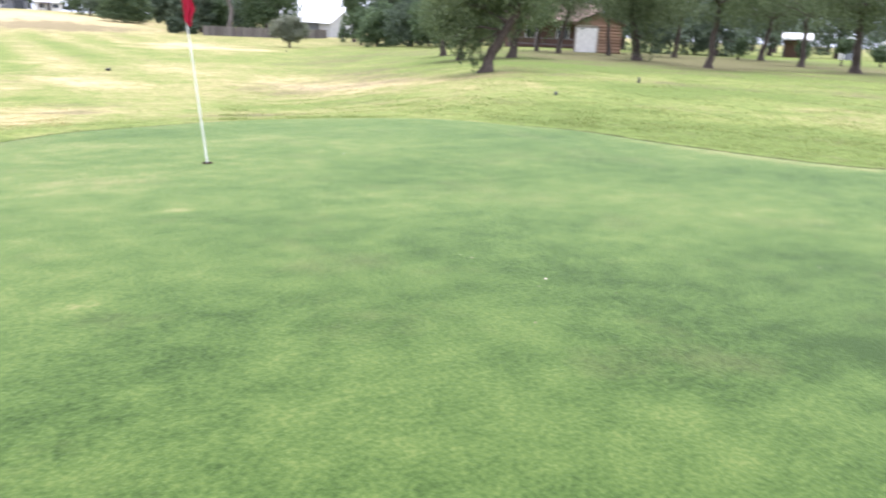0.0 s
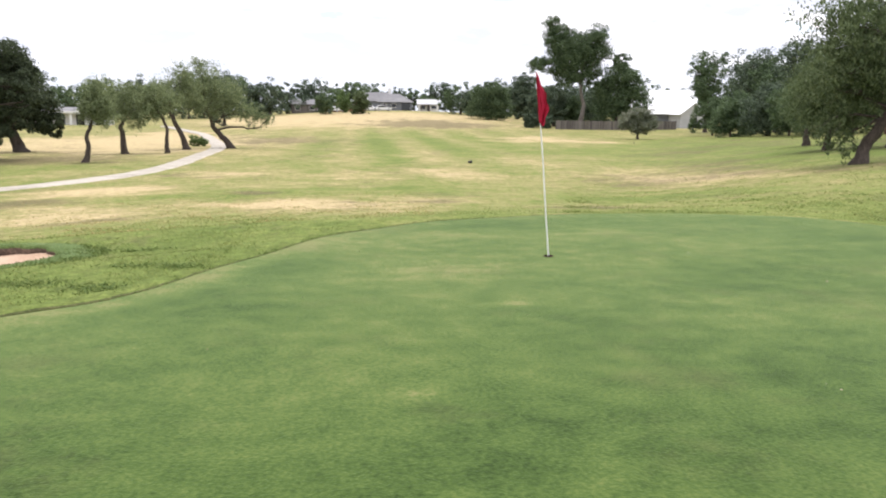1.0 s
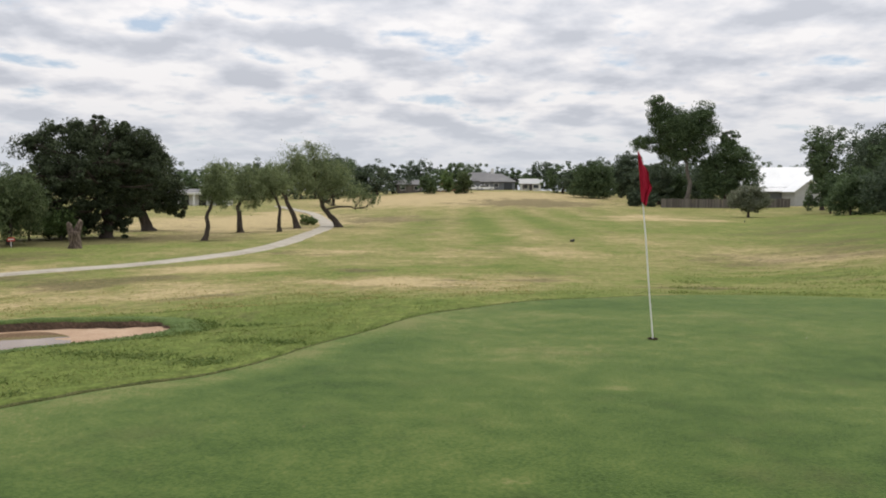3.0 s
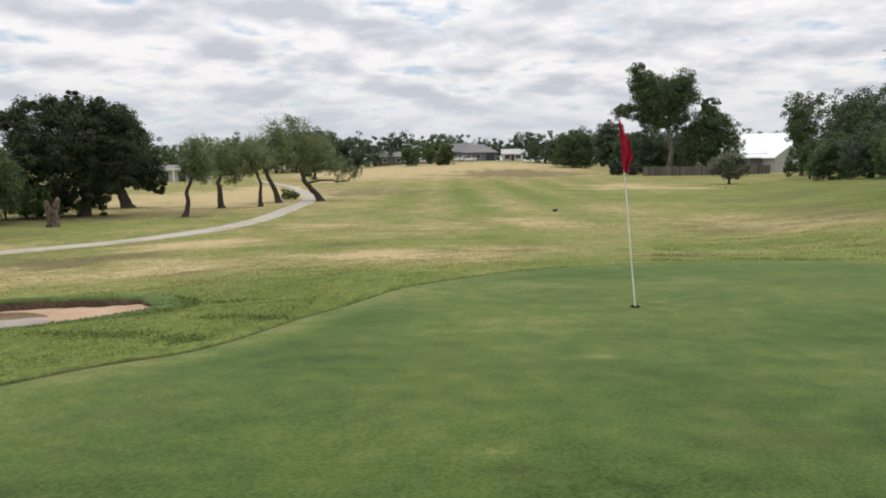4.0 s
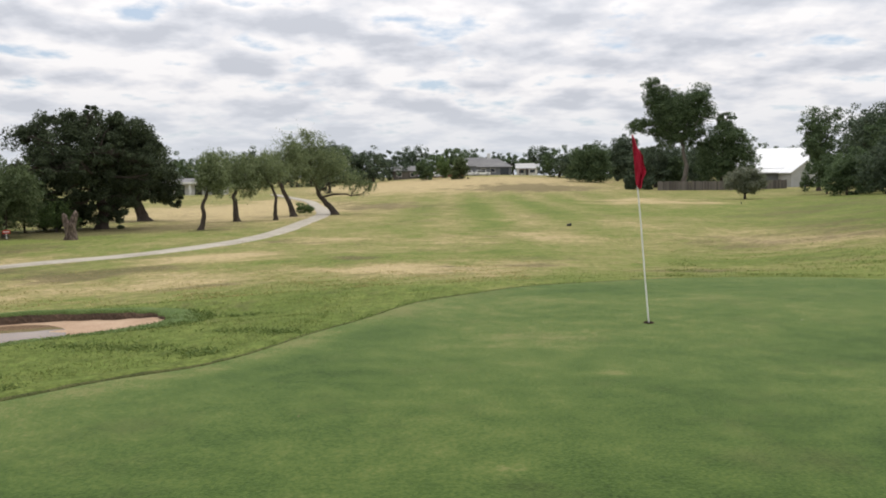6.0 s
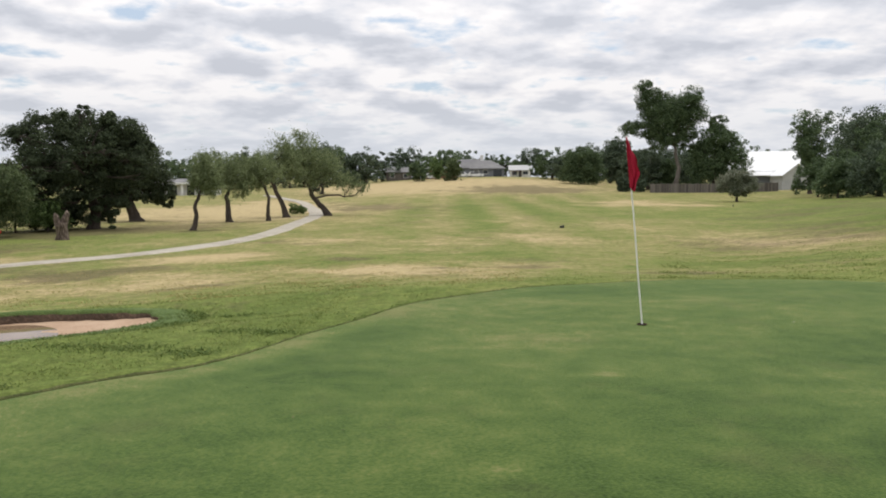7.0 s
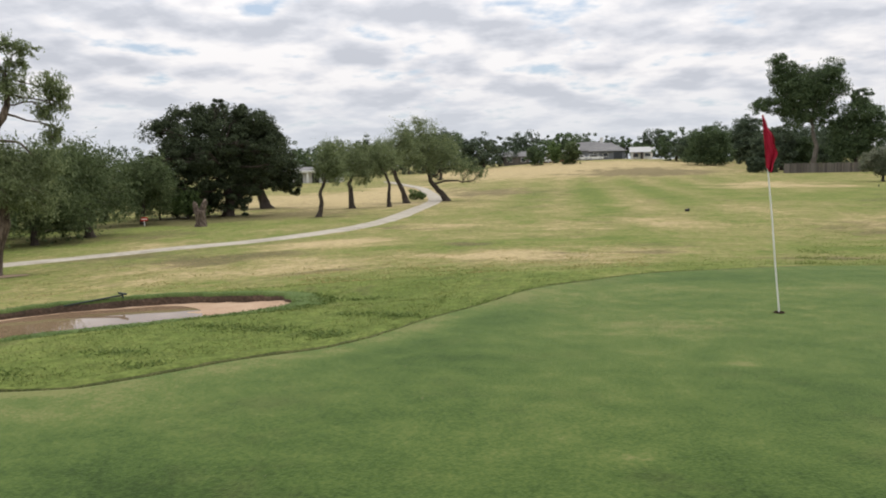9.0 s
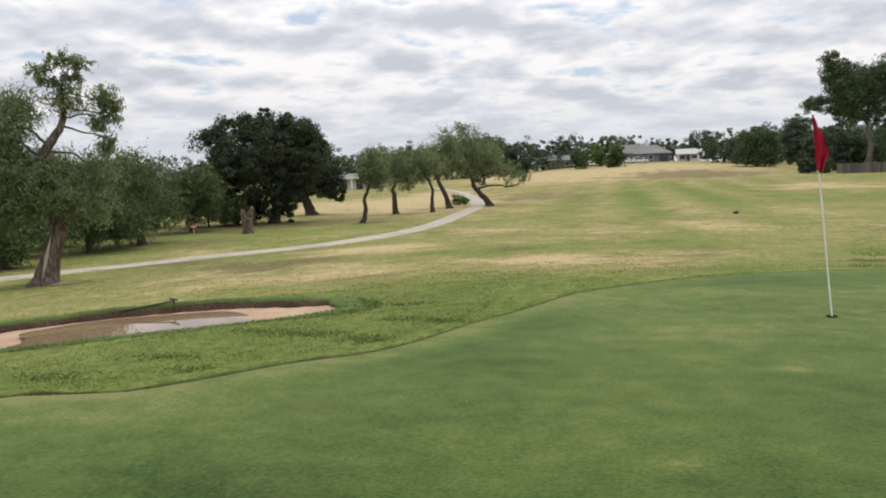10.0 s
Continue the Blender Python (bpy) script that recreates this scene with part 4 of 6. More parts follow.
def tree(name, label, category, az, d, trunk, blobs, count, size, leaf, bark="bark", slim=0.5, droop=0.0, seed=0, r0=0.25, group="", clump=0.22,
         twigs=3, turn=None, smoothness=0.15, per=26, taper=0.45, power=1.0):
    """trunk: line of places from the base to the fork; blobs: leafy masses; both in metres from the base, x to the right of one who looks from the green."""
    rng, pr = np.random.default_rng(seed + 7), random.Random(seed + 7)
    x, y, z = spot(az, d)
    root = base_empty(name, x, y, z - 0.05, -az if turn is None else turn, label, category, group)
    V, F = [], []
    fine = []
    for i in range(len(trunk) - 1):
        seg = bent(trunk[i], trunk[i + 1], 4, pr, smoothness)
        fine += seg if i == len(trunk) - 2 else seg[:-1]
    k = len(fine) - 1
    rad = [r0 * (1 - taper * (i / k) ** power) * (1 + 0.55 * math.exp(-i * 1.3)) for i in range(k + 1)]
    tube(V, F, [fine[0] - Vector((0, 0, 0.15))] + fine, [rad[0] * 1.1] + rad, 10 if r0 > 0.2 else 8, pr, 0.07)
    hang("trunk", quad_mesh("trunk", V, F), M[bark], root, smooth=True)
    V, F = [], []
    for b in blobs:
        tip = Vector(b[:3])
        near = min(range(max(1, k // 2), k + 1), key=lambda i: (fine[i] - tip).length + 0.4 * abs(i - k) / k)
        start = fine[near]
        L = (tip - start).length
        ra = max(0.02, rad[near] * min(0.75, 0.35 + 0.04 * L))
        limb = bent(start, tip, 5, pr, 0.45)
        lv, lf = ([], []) if twigs else (V, F)
        tube(lv, lf, limb, [ra * (1 - 0.7 * i / 5) for i in range(6)], 6, pr, 0.06)
        if twigs:
            hang("limb", quad_mesh("limb", lv, lf), M[bark], root, smooth=True)
        for t in range(twigs):
            dv = Vector((pr.gauss(0, 1), pr.gauss(0, 1), pr.gauss(0.25, 0.8))).normalized()
            end = tip + Vector((dv.x * b[3], dv.y * b[4], dv.z * b[5])) * 0.85
            s = limb[pr.choice((3, 4, 5))]
            tube(V, F, bent(s, end, 4, pr, 0.5), [ra * 0.32 * (1 - 0.75 * i / 4) for i in range(5)], 5)
    tagged(hang("fine_branching", quad_mesh("fine_branching", V, F), M[bark], root, smooth=True), kind="stuff")
    V, F = leaves(rng, blobs, count, size, slim, droop, clump, per, leaf in ("mesquite_leaf", "thicket_leaf"))
    hang("crown", quad_mesh("crown", V, F), M[leaf], root)
    return root


def mass(rng, w, dpt, z0, z1, k, round_=1.0):
    """Uneven leafy masses that fill a crown w wide between the heights z0 and z1."""
    out = []
    mid, half = (z0 + z1) / 2, (z1 - z0) / 2
    for i in range(k):
        t = rng.uniform(-1, 1)
        zz = rng.uniform(-0.9 if z0 < 0.9 else -0.55, 0.62)
        lim = math.sqrt(max(0.05, 1 - zz * zz)) * round_ if zz > 0 or z0 >= 0.9 else round_
        r = half * (rng.uniform(0.36, 0.55) if z0 >= 0.9 else rng.uniform(0.42, 0.62))
        rx = min(w * 0.28, r * rng.uniform(0.9, 1.4))
        out.append((t * max(0.1, w / 2 - rx) * lim, rng.uniform(-0.5, 0.5) * max(0.1, dpt - rx) * lim, mid + zz * (half - r * 0.5), rx, rx, r))
    return out


def lumps(seed, wide, z0, z1, k, r, mid=0.0):
    """Small leafy masses scattered over the outside of a domed crown."""
    rng = random.Random(seed)
    out = []
    for i in range(k):
        a, e = rng.uniform(0, 2 * math.pi), math.asin(rng.uniform(0.0, 1.0))
        q = r * rng.uniform(0.7, 1.3)
        out.append((mid + (wide - q * 0.6) * math.cos(a) * math.cos(e), 0.75 * (wide - q) * math.sin(a) * math.cos(e), z0 + (z1 - z0 - q * 0.5) * math.sin(e), q, q, q * 0.85))
    return out


# live oaks beside the path
tree("live_oak", "dense dark-green spreading live oak on mown grass", "tree", -25.2, 55.5, [(0, 0, 0), (0.15, 0, 1.2), (-0.1, 0, 2.4), (-0.5, 0, 3.6)],
     [(-1.1, 0, 5.1, 3.1, 2.8, 2.3), (-3.4, 0.3, 4.9, 2.0, 1.9, 2.3), (1.4, 0, 5.5, 2.4, 2.3, 2.1), (-0.2, 0, 6.7, 2.3, 2.0, 1.5), (2.8, 0, 4.4, 1.6, 1.7, 1.9),
      (-3.7, 0, 2.6, 1.5, 1.5, 1.4), (1.2, 0.5, 2.6, 1.7, 1.4, 1.3), (-1.6, -1, 3.0, 2.0, 1.6, 1.7), (-2.6, 0, 6.6, 1.8, 1.5, 1.4), (0.85, -0.4, 1.5, 1.0, 0.9, 1.3),
      (-3.0, -0.5, 1.3, 1.2, 1.0, 0.9)] + [(-4.6, 0, 3.6, 1.1, 1.0, 1.3), (0.3, -0.5, 3.6, 2.2, 1.8, 1.4), (-2.4, -0.6, 4.2, 1.9, 1.6, 1.6), (2.2, 0, 6.0, 1.7, 1.5, 1.4), (0.5, -0.2, 0.9, 0.75, 0.8, 0.9), (-3.6, -0.3, 0.9, 1.1, 1.0, 0.7), (-2.2, -0.4, 2.0, 1.3, 1.1, 1.0), (-0.8, -0.6, 2.2, 1.3, 1.1, 0.9), (0.3, -1.0, 0.9, 0.75, 0.6, 0.85), (-0.2, -1.0, 1.8, 0.9, 0.6, 0.8), (1.3, -0.8, 2.2, 0.9, 0.7, 0.8)] + lumps(3, 5.1, 3.2, 8.0, 34, 0.75, -0.6) + [(-4.2, 0, 2.0, 1.5, 1.3, 1.3), (-4.7, -0.2, 3.2, 1.3, 1.2, 1.3), (-3.4, -0.3, 1.0, 1.3, 1.0, 0.9), (0.9, -0.3, 1.1, 1.0, 0.9, 1.1), (1.9, 0, 2.4, 1.2, 1.1, 1.1)],
     115000, 0.15, "oak_leaf", seed=1, r0=0.36, slim=0.6, clump=0.17, per=170)
tree("live_oak", "dark-green live oak with a low forked trunk", "tree", -22.45, 66.0, [(0, 0, 0), (-0.3, 0, 1.0), (-0.6, 0, 2.2), (-0.5, 0, 3.4)],
     [(0.3, 0, 4.6, 2.2, 2.2, 2.1), (-1.4, 0, 5.0, 2.0, 2.0, 2.2), (1.8, 0, 3.2, 1.2, 1.4, 1.6), (2.3, 0, 1.9, 0.8, 0.9, 0.9), (0.2, 0, 6.2, 1.5, 1.5, 1.2), (-1.6, 0, 2.6, 1.4, 1.3, 1.3), (-2.0, -0.5, 1.6, 1.0, 0.9, 1.0), (0.6, -0.6, 2.6, 1.1, 0.9, 0.9), (1.4, -0.4, 2.2, 0.8, 0.8, 0.8)],
     44000, 0.18, "oak_leaf", seed=2, r0=0.45, slim=0.6, clump=0.19, per=130)
tree("shrub", "light-green shrub under the live oak", "shrub", -28.0, 54.0, [(0, 0, 0), (0, 0, 0.5), (0.1, 0, 1.0)],
     [(0, 0, 1.3, 1.0, 0.9, 0.9), (-0.9, 0, 0.9, 0.8, 0.7, 0.7), (0.8, 0, 0.8, 0.6, 0.6, 0.6)], 3500, 0.16, "bush_leaf", seed=3, r0=0.06)
tree("shrub", "dark-green shrub under the live oak", "shrub", -27.0, 57.0, [(0, 0, 0), (0, 0, 0.5), (0.1, 0, 1.0)],
     [(0, 0, 1.2, 1.2, 1.0, 1.0), (-1.1, 0, 0.9, 1.0, 0.8, 0.8), (1.0, 0, 0.9, 0.9, 0.8, 0.8)], 6000, 0.16, "oak_leaf", seed=4, r0=0.06)
tree("shrub", "grey-green shrub beside the live oak", "shrub", -29.9, 54.5, [(0, 0, 0), (0, 0, 0.5), (0.1, 0, 1.2)],
     [(0, 0, 1.5, 1.2, 1.0, 1.1), (-1.2, 0, 1.1, 1.0, 0.8, 0.9), (1.1, 0, 1.0, 0.9, 0.8, 0.8), (0.2, 0, 2.4, 0.8, 0.8, 0.6)], 6500, 0.16, "thicket_leaf", seed=5, r0=0.07)
# row of mesquites along the path
MQ = dict(leaf="mesquite_leaf", slim=0.3, droop=0.5, category="tree", group="mesquites along the path")
tree("mesquite", "slim mesquite with a feathery grey-green crown", az=-18.67, d=51.5, trunk=[(0, 0, 0), (0.25, 0, 0.9), (0.2, 0, 1.7), (0.5, 0, 2.5)],
     blobs=[(0.75, 0, 3.7, 0.95, 1.0, 1.0), (0.35, 0, 3.3, 0.6, 0.7, 0.6), (1.35, 0, 3.2, 0.8, 0.8, 0.9), (0.9, 0, 4.6, 0.8, 0.8, 0.65)], count=9000, size=0.16, seed=11, r0=0.17, **MQ)
tree("mesquite", "mesquite with a rounded grey-green crown", az=-16.09, d=61.5, trunk=[(0, 0, 0), (-0.05, 0, 1.0), (-0.2, 0, 2.0), (0.0, 0, 2.6)],
     blobs=[(-0.5, 0, 3.7, 1.3, 1.3, 1.2), (0.6, 0, 3.4, 1.1, 1.1, 1.2), (0, 0, 4.5, 1.0, 1.0, 0.8), (-1.4, 0, 3.2, 0.8, 0.8, 0.8), (1.2, 0, 2.6, 0.6, 0.6, 0.7)], count=10500, size=0.17, seed=12, r0=0.24, **MQ)
tree("mesquite", "forked mesquite with thin open foliage", az=-13.3, d=62.5, trunk=[(0, 0, 0), (0.0, 0, 1.0), (0.1, 0, 1.9), (-0.5, 0, 3.2)],
     blobs=[(-0.9, 0, 4.6, 1.1, 1.1, 1.1), (-1.5, 0, 3.9, 0.9, 0.9, 0.9), (0.4, 0, 4.0, 0.9, 0.9, 0.9), (-0.6, 0, 3.2, 0.8, 0.8, 0.6), (-1.9, 0, 5.0, 0.6, 0.6, 0.5)], count=8200, size=0.17, seed=13, r0=0.17, **MQ)
tree("mesquite", "leaning dark-trunked mesquite with an open crown", az=-11.97, d=69.0, trunk=[(0, 0, 0), (-0.3, 0, 1.2), (-0.9, 0, 2.5), (-1.3, 0, 3.4)],
     blobs=[(-0.9, 0, 5.0, 1.4, 1.4, 1.4), (0.4, 0, 5.0, 1.3, 1.3, 1.4), (-0.2, 0, 6.4, 0.9, 0.9, 0.9), (0.9, 0, 3.7, 0.9, 0.9, 0.9), (-1.9, 0, 4.0, 0.9, 0.9, 0.8)], count=10000, size=0.18, seed=14, r0=0.26, **MQ)
tree("mesquite", "mesquite leaning over the path with drooping limbs", az=-8.88, d=71.0, trunk=[(0, 0, 0), (-0.8, 0, 1.1), (-1.5, 0, 2.3), (-2.0, 0, 3.4)],
     blobs=[(-2.2, 0, 6.2, 1.5, 1.5, 1.3), (-2.9, 0, 4.9, 1.4, 1.4, 1.3), (-0.9, 0, 5.1, 1.7, 1.6, 1.3), (0.6, 0, 4.1, 1.3, 1.3, 1.1), (2.0, 0, 3.0, 1.1, 1.0, 0.8), (3.2, 0, 2.6, 0.7, 0.7, 0.6),
            (-1.2, 0, 3.6, 1.2, 1.1, 0.8), (-2.4, 0, 7.4, 0.7, 0.7, 0.6)], count=16000, size=0.18, seed=15, r0=0.28, twigs=4, **MQ)
tree("shrub", "low shrub behind the path trees", "shrub", -11.3, 76.0, [(0, 0, 0), (0, 0, 0.3), (0, 0, 0.6)], [(0, 0, 0.6, 0.7, 0.6, 0.55), (0.7, 0, 0.4, 0.5, 0.5, 0.35)], 1800, 0.17,
     "bush_leaf", seed=16, r0=0.04)

# old mesquite beside the bunker
old = tree("old_mesquite", "old mesquite with a thick rugged leaning trunk and a tufted crown", "tree", -41.0, 23.6,
           [(0, 0, 0), (0.2, 0, 0.8), (0.45, 0, 1.6), (0.38, 0, 2.5), (0.05, 0, 3.4), (0.5, 0, 4.05), (0.74, 0, 4.45), (0.86, 0, 4.95), (0.84, 0, 5.5)],
           [(0.35, 0, 5.95, 0.3, 0.3, 0.2), (0.8, 0, 6.25, 0.34, 0.3, 0.22), (1.35, 0, 6.2, 0.3, 0.3, 0.22), (1.15, 0, 5.75, 0.3, 0.3, 0.18), (0.5, 0, 5.65, 0.3, 0.3, 0.16),
            (0.9, 0, 5.2, 0.5, 0.4, 0.42), (1.9, 0, 5.15, 0.42, 0.4, 0.42), (2.1, 0, 4.8, 0.3, 0.3, 0.28), (1.75, 0, 4.5, 0.3, 0.3, 0.26), (1.85, 0, 3.85, 0.3, 0.3, 0.3)] + [
            (-0.3, 0, 4.85, 0.6, 0.6, 0.5), (-1.0, 0, 4.7, 0.75, 0.7, 0.65), (-0.6, 0, 4.0, 0.6, 0.6, 0.5), (-1.4, 0, 3.8, 0.8, 0.8, 0.7), (0.1, 0.2, 3.3, 0.7, 0.7, 0.5),
            (0.7, 0.3, 2.9, 0.8, 0.7, 0.5), (1.5, 0.2, 3.0, 0.6, 0.6, 0.45), (-0.9, 0, 2.9, 0.9, 0.8, 0.6), (0.1, 0.5, 2.3, 0.8, 0.6, 0.45), (-1.6, 0, 2.2, 0.8, 0.8, 0.8), (0.5, -0.5, 2.45, 0.8, 0.5, 0.45), (0.0, -0.5, 2.9, 0.8, 0.5, 0.5), (1.25, -0.3, 2.2, 0.7, 0.5, 0.55), (-0.7, -0.4, 2.1, 0.7, 0.5, 0.5)],
           66000, 0.1, "mesquite_leaf", "rugged_bark", seed=21, r0=0.34, slim=0.28, droop=0.6, twigs=4, clump=0.24, taper=0.86, power=0.62)

V, F = [], []
for i in range(9):
    t = i / 8
    for o in (-1, 0, 1):
        V.append((-0.06 + 0.3 * t + o * 0.045 * math.sin(math.pi * (0.12 + 0.8 * t)), -0.335 + 0.085 * t - (0.012 if o == 0 else -0.02), 0.25 + 1.15 * t))
for i in range(8):
    for o in range(2):
        F.append((i * 3 + o, i * 3 + o + 1, i * 3 + o + 4, i * 3 + o + 3))
hang("bark_scar", quad_mesh("bark_scar", V, F), M["bare_wood"], old, "pale strip of bare wood on the trunk", smooth=True)
V, F = [(0, 0, 0.05)], []
ox, oy, oz = spot(-40.2, 23.5)
for i in range(40):
    a = 2 * math.pi * i / 40
    q = 1 + 0.25 * noise.noise(Vector((math.cos(a) * 2, math.sin(a) * 2, 1)))
    px, py = ox + 0.75 * q * math.cos(a), oy + 0.45 * q * math.sin(a)
    V.append((px - ox, py - oy, height(px, py) - oz + 0.015))
bare = hang("bare_soil", quad_mesh("bare_soil", V, [(0, 1 + i, 1 + (i + 1) % 40) for i in range(40)]), M["sand"], smooth=True)
bare.location = (ox, oy, oz)
tagged(bare, "bare sandy soil at the foot of the old tree", "soil", kind="structure")

# thicket of mesquites beyond the path
rngt = random.Random(5)
for az, d, h, w, sd in ((-37.98, 38.5, 5.2, 5.6, 31), (-34.57, 41.5, 4.9, 4.8, 32), (-31.09, 50.5, 4.5, 4.2, 33), (-40.5, 44, 5.4, 6.0, 34), (-43.6, 40, 5.2, 5.5, 35), (-36.2, 50, 5.4, 5.5, 36),
                        (-33.4, 58, 5.0, 5.5, 37), (-39.0, 54, 5.8, 6.0, 38), (-46, 46, 5.2, 6, 39), (-50, 40, 5.4, 6, 40), (-43.2, 32.5, 4.6, 4.6, 41)):
    ks = mass(rngt, w, w * 0.8, 0.75 if sd in (31, 32, 33) else 0.2, h, 13)
    tree("mesquite", "leafy grey-green mesquite in a thicket beyond the path", "tree", az, d, [(0, 0, 0), (rngt.uniform(-.2, .2), 0, 0.8), (rngt.uniform(-.4, .4), 0, 1.7)], ks, 13500, 0.18,
         "thicket_leaf", seed=sd, r0=rngt.uniform(0.15, 0.22), slim=0.35, droop=0.4, group="thicket of mesquites")

# right-hand grove
# azimuth, distance, height, width, foot of the crown, lean, trunk
GROVE_FRONT = [(35.78, 32.6, 7.4, 5.0, 1.6, 1.5, 0.24), (46.66, 53.5, 7.5, 8.4, 1.5, -0.6, 0.3), (51.65, 46.5, 7.2, 10, 2.0, 0.2, 0.2), (33.76, 49, 6.0, 4.8, 0.7, 0.8, 0.18), (37.63, 47.5, 6.5, 6.0, 1.0, 0.5, 0.25), (54.93, 70, 7.8, 10.0, 2.0, 0.4, 0.24), (60.9, 52, 7.5, 10.0, 2.0, -0.3, 0.28)]
GROVE_BACK = [(41.0, 60, 7.0, 7.5, 1.9, 0.5, 0.18), (57.5, 60, 7.2, 9, 2.2, 0, 0.2), (66, 45, 7.5, 9, 2.0, 0, 0.3), (32.5, 60, 6.6, 4.6, 1.2, 0.3, 0.22), (49.2, 66, 6.5, 7, 1.6, 0.2, 0.2), (44.6, 61, 7.0, 7.5, 2.2, -0.3, 0.16), (39.4, 64, 6.8, 7, 1.3, 0.2, 0.16)]
for sd, (az, d, h, w, z0, lean, r0) in enumerate(GROVE_FRONT + GROVE_BACK, 51):
    ks = mass(rngt, w, w * 0.8, z0, h, 11)
    if sd == 51:
        ks += [(-0.6, 0, 1.0, 0.6, 0.6, 0.7), (-1.0, -0.3, 1.8, 1.0, 0.8, 1.0), (-0.2, -0.4, 2.8, 1.2, 0.8, 0.9), (-0.6, 0.2, 2.8, 1.1, 1.0, 0.9), (1.9, 0, 2.8, 1.0, 1.0, 0.8), (0.3, 0.5, 2.2, 0.8, 0.7, 0.7)]
    if sd == 52:
        ks += [(0.2, 0, 1.5, 1.3, 1.0, 1.1)]
    tree("mesquite", "tall mesquite with a leaning trunk and hanging foliage" if abs(lean) > 0.7 else "mesquite with a dark trunk and hanging grey-green foliage", "tree", az, d,
         [(0, 0, 0), (lean * 0.3, 0, 1.2), (lean * 0.75, 0, 2.4), (lean, 0, 3.4)], ks, 19000 if sd < 58 else 8500, 0.19, "thicket_leaf", seed=sd, r0=r0, slim=0.3, droop=0.7, group="grove of mesquites", twigs=4)
for az, d, h, w, sd in ((57.6, 66, 2.4, 1.6, 71), (59.9, 67, 2.5, 1.9, 72), (62.2, 69, 2.3, 1.6, 73), (53.5, 68, 2.2, 1.5, 74)):
    tree("young_tree", "small clipped young tree by the far lawn", "tree", az, d, [(0, 0, 0), (0, 0, 0.4), (0, 0, 0.9)], mass(rngt, w, w, 0.5, h, 5), 2600, 0.2, "tree_leaf", seed=sd, r0=0.08,
         group="young trees")

# tall tree and its neighbours behind the fence
tree("tall_tree", "tall broadleaf tree with a pale forked trunk behind the fence", "tree", 17.1, 156.0, [(0, 0, 0), (0.2, 0, 3.0), (0.0, 0, 6.0), (-0.6, 0, 9.0)],
     [(-6.5, 0, 20.1, 1.9, 1.8, 1.8), (-6.2, 0, 17.6, 1.8, 1.8, 1.8), (-4.6, 0, 15.8, 2.8, 2.6, 2.6), (-1.4, 0, 16.4, 3.0, 2.8, 2.8), (2.5, 0, 18.0, 2.2, 2.2, 2.4), (3.4, 0, 14.8, 2.2, 2.0, 2.4),
      (0.2, 0, 13.2, 2.8, 2.6, 2.4), (-8.9, 0, 12.8, 2.2, 2.0, 1.5), (-5.8, 0, 12.2, 2.6, 2.4, 2.0), (-3.4, 0, 9.6, 2.2, 2.2, 2.0)] + [(-2.6, 0, 13.2, 2.6, 2.4, 2.4), (2.2, 0, 11.4, 1.8, 1.8, 1.6), (0.9, 0, 9.8, 1.7, 1.6, 1.5), (-1.6, 0, 10.8, 2.4, 2.2, 1.8), (-1.2, 0, 14.6, 3.4, 3.0, 3.0), (-4.6, 0, 18.4, 2.0, 1.8, 1.8), (0.8, 0, 16.8, 2.6, 2.4, 2.4)], 52000, 0.34, "tree_leaf", "pale_bark", seed=81, r0=0.5, clump=0.24, per=60)
tree("broad_tree", "dark-green rounded tree behind the fence", "tree", 19.7, 158.0, [(0, 0, 0), (0, 0, 2), (0.2, 0, 4)],
     [(0, 0, 6.5, 5.0, 4, 4.0), (-2.4, 0, 4.5, 3.6, 3, 3.6), (3.2, 0, 5.2, 3.4, 3, 3.4), (0.2, 0, 10.5, 3.6, 3.4, 3.0), (0.3, 0, 13.4, 2.0, 2.0, 1.8), (2.6, 0, 8.8, 2.8, 2.6, 2.8), (-2.8, 0, 8.6, 2.4, 2.4, 2.4)],
     22000, 0.42, "tree_leaf", seed=82, r0=0.5, clump=0.2, per=60)
tree("lawn_bush", "round grey-green bush with pale tips and a short stem", "bush", 21.24, 111.0, [(0, 0, 0), (0, 0, 0.5), (0, 0, 1.1)],
     [(0, 0, 2.3, 2.3, 2.0, 1.5), (-1.3, 0, 2.5, 1.5, 1.4, 1.3), (1.4, 0, 2.4, 1.6, 1.4, 1.3), (0.2, 0, 3.5, 1.8, 1.6, 1.0), (0, 0, 1.6, 1.4, 1.2, 0.8)], 17000, 0.2, "pale_leaf", seed=83, r0=0.2, clump=0.16, per=60)
tree("large_bush", "large solid rounded green bush on the open grass", "bush", 10.25, 186.0, [(0, 0, 0), (0, 0, 1.0), (0, 0, 2.5)],
     [(0, 0, 4.6, 4.6, 3.6, 4.0), (-2.6, 0, 3.2, 3.0, 2.8, 3.2), (2.7, 0, 3.0, 3.0, 2.8, 3.0), (0.4, 0, 7.2, 3.4, 3.0, 2.2), (-2.2, 0, 6.2, 2.6, 2.4, 2.2), (2.6, 0, 5.8, 2.6, 2.4, 2.2), (0, -0.6, 1.6, 4.2, 3.0, 1.8)],
     20000, 0.42, "tree_leaf", seed=83, r0=0.25, clump=0.22, per=60)
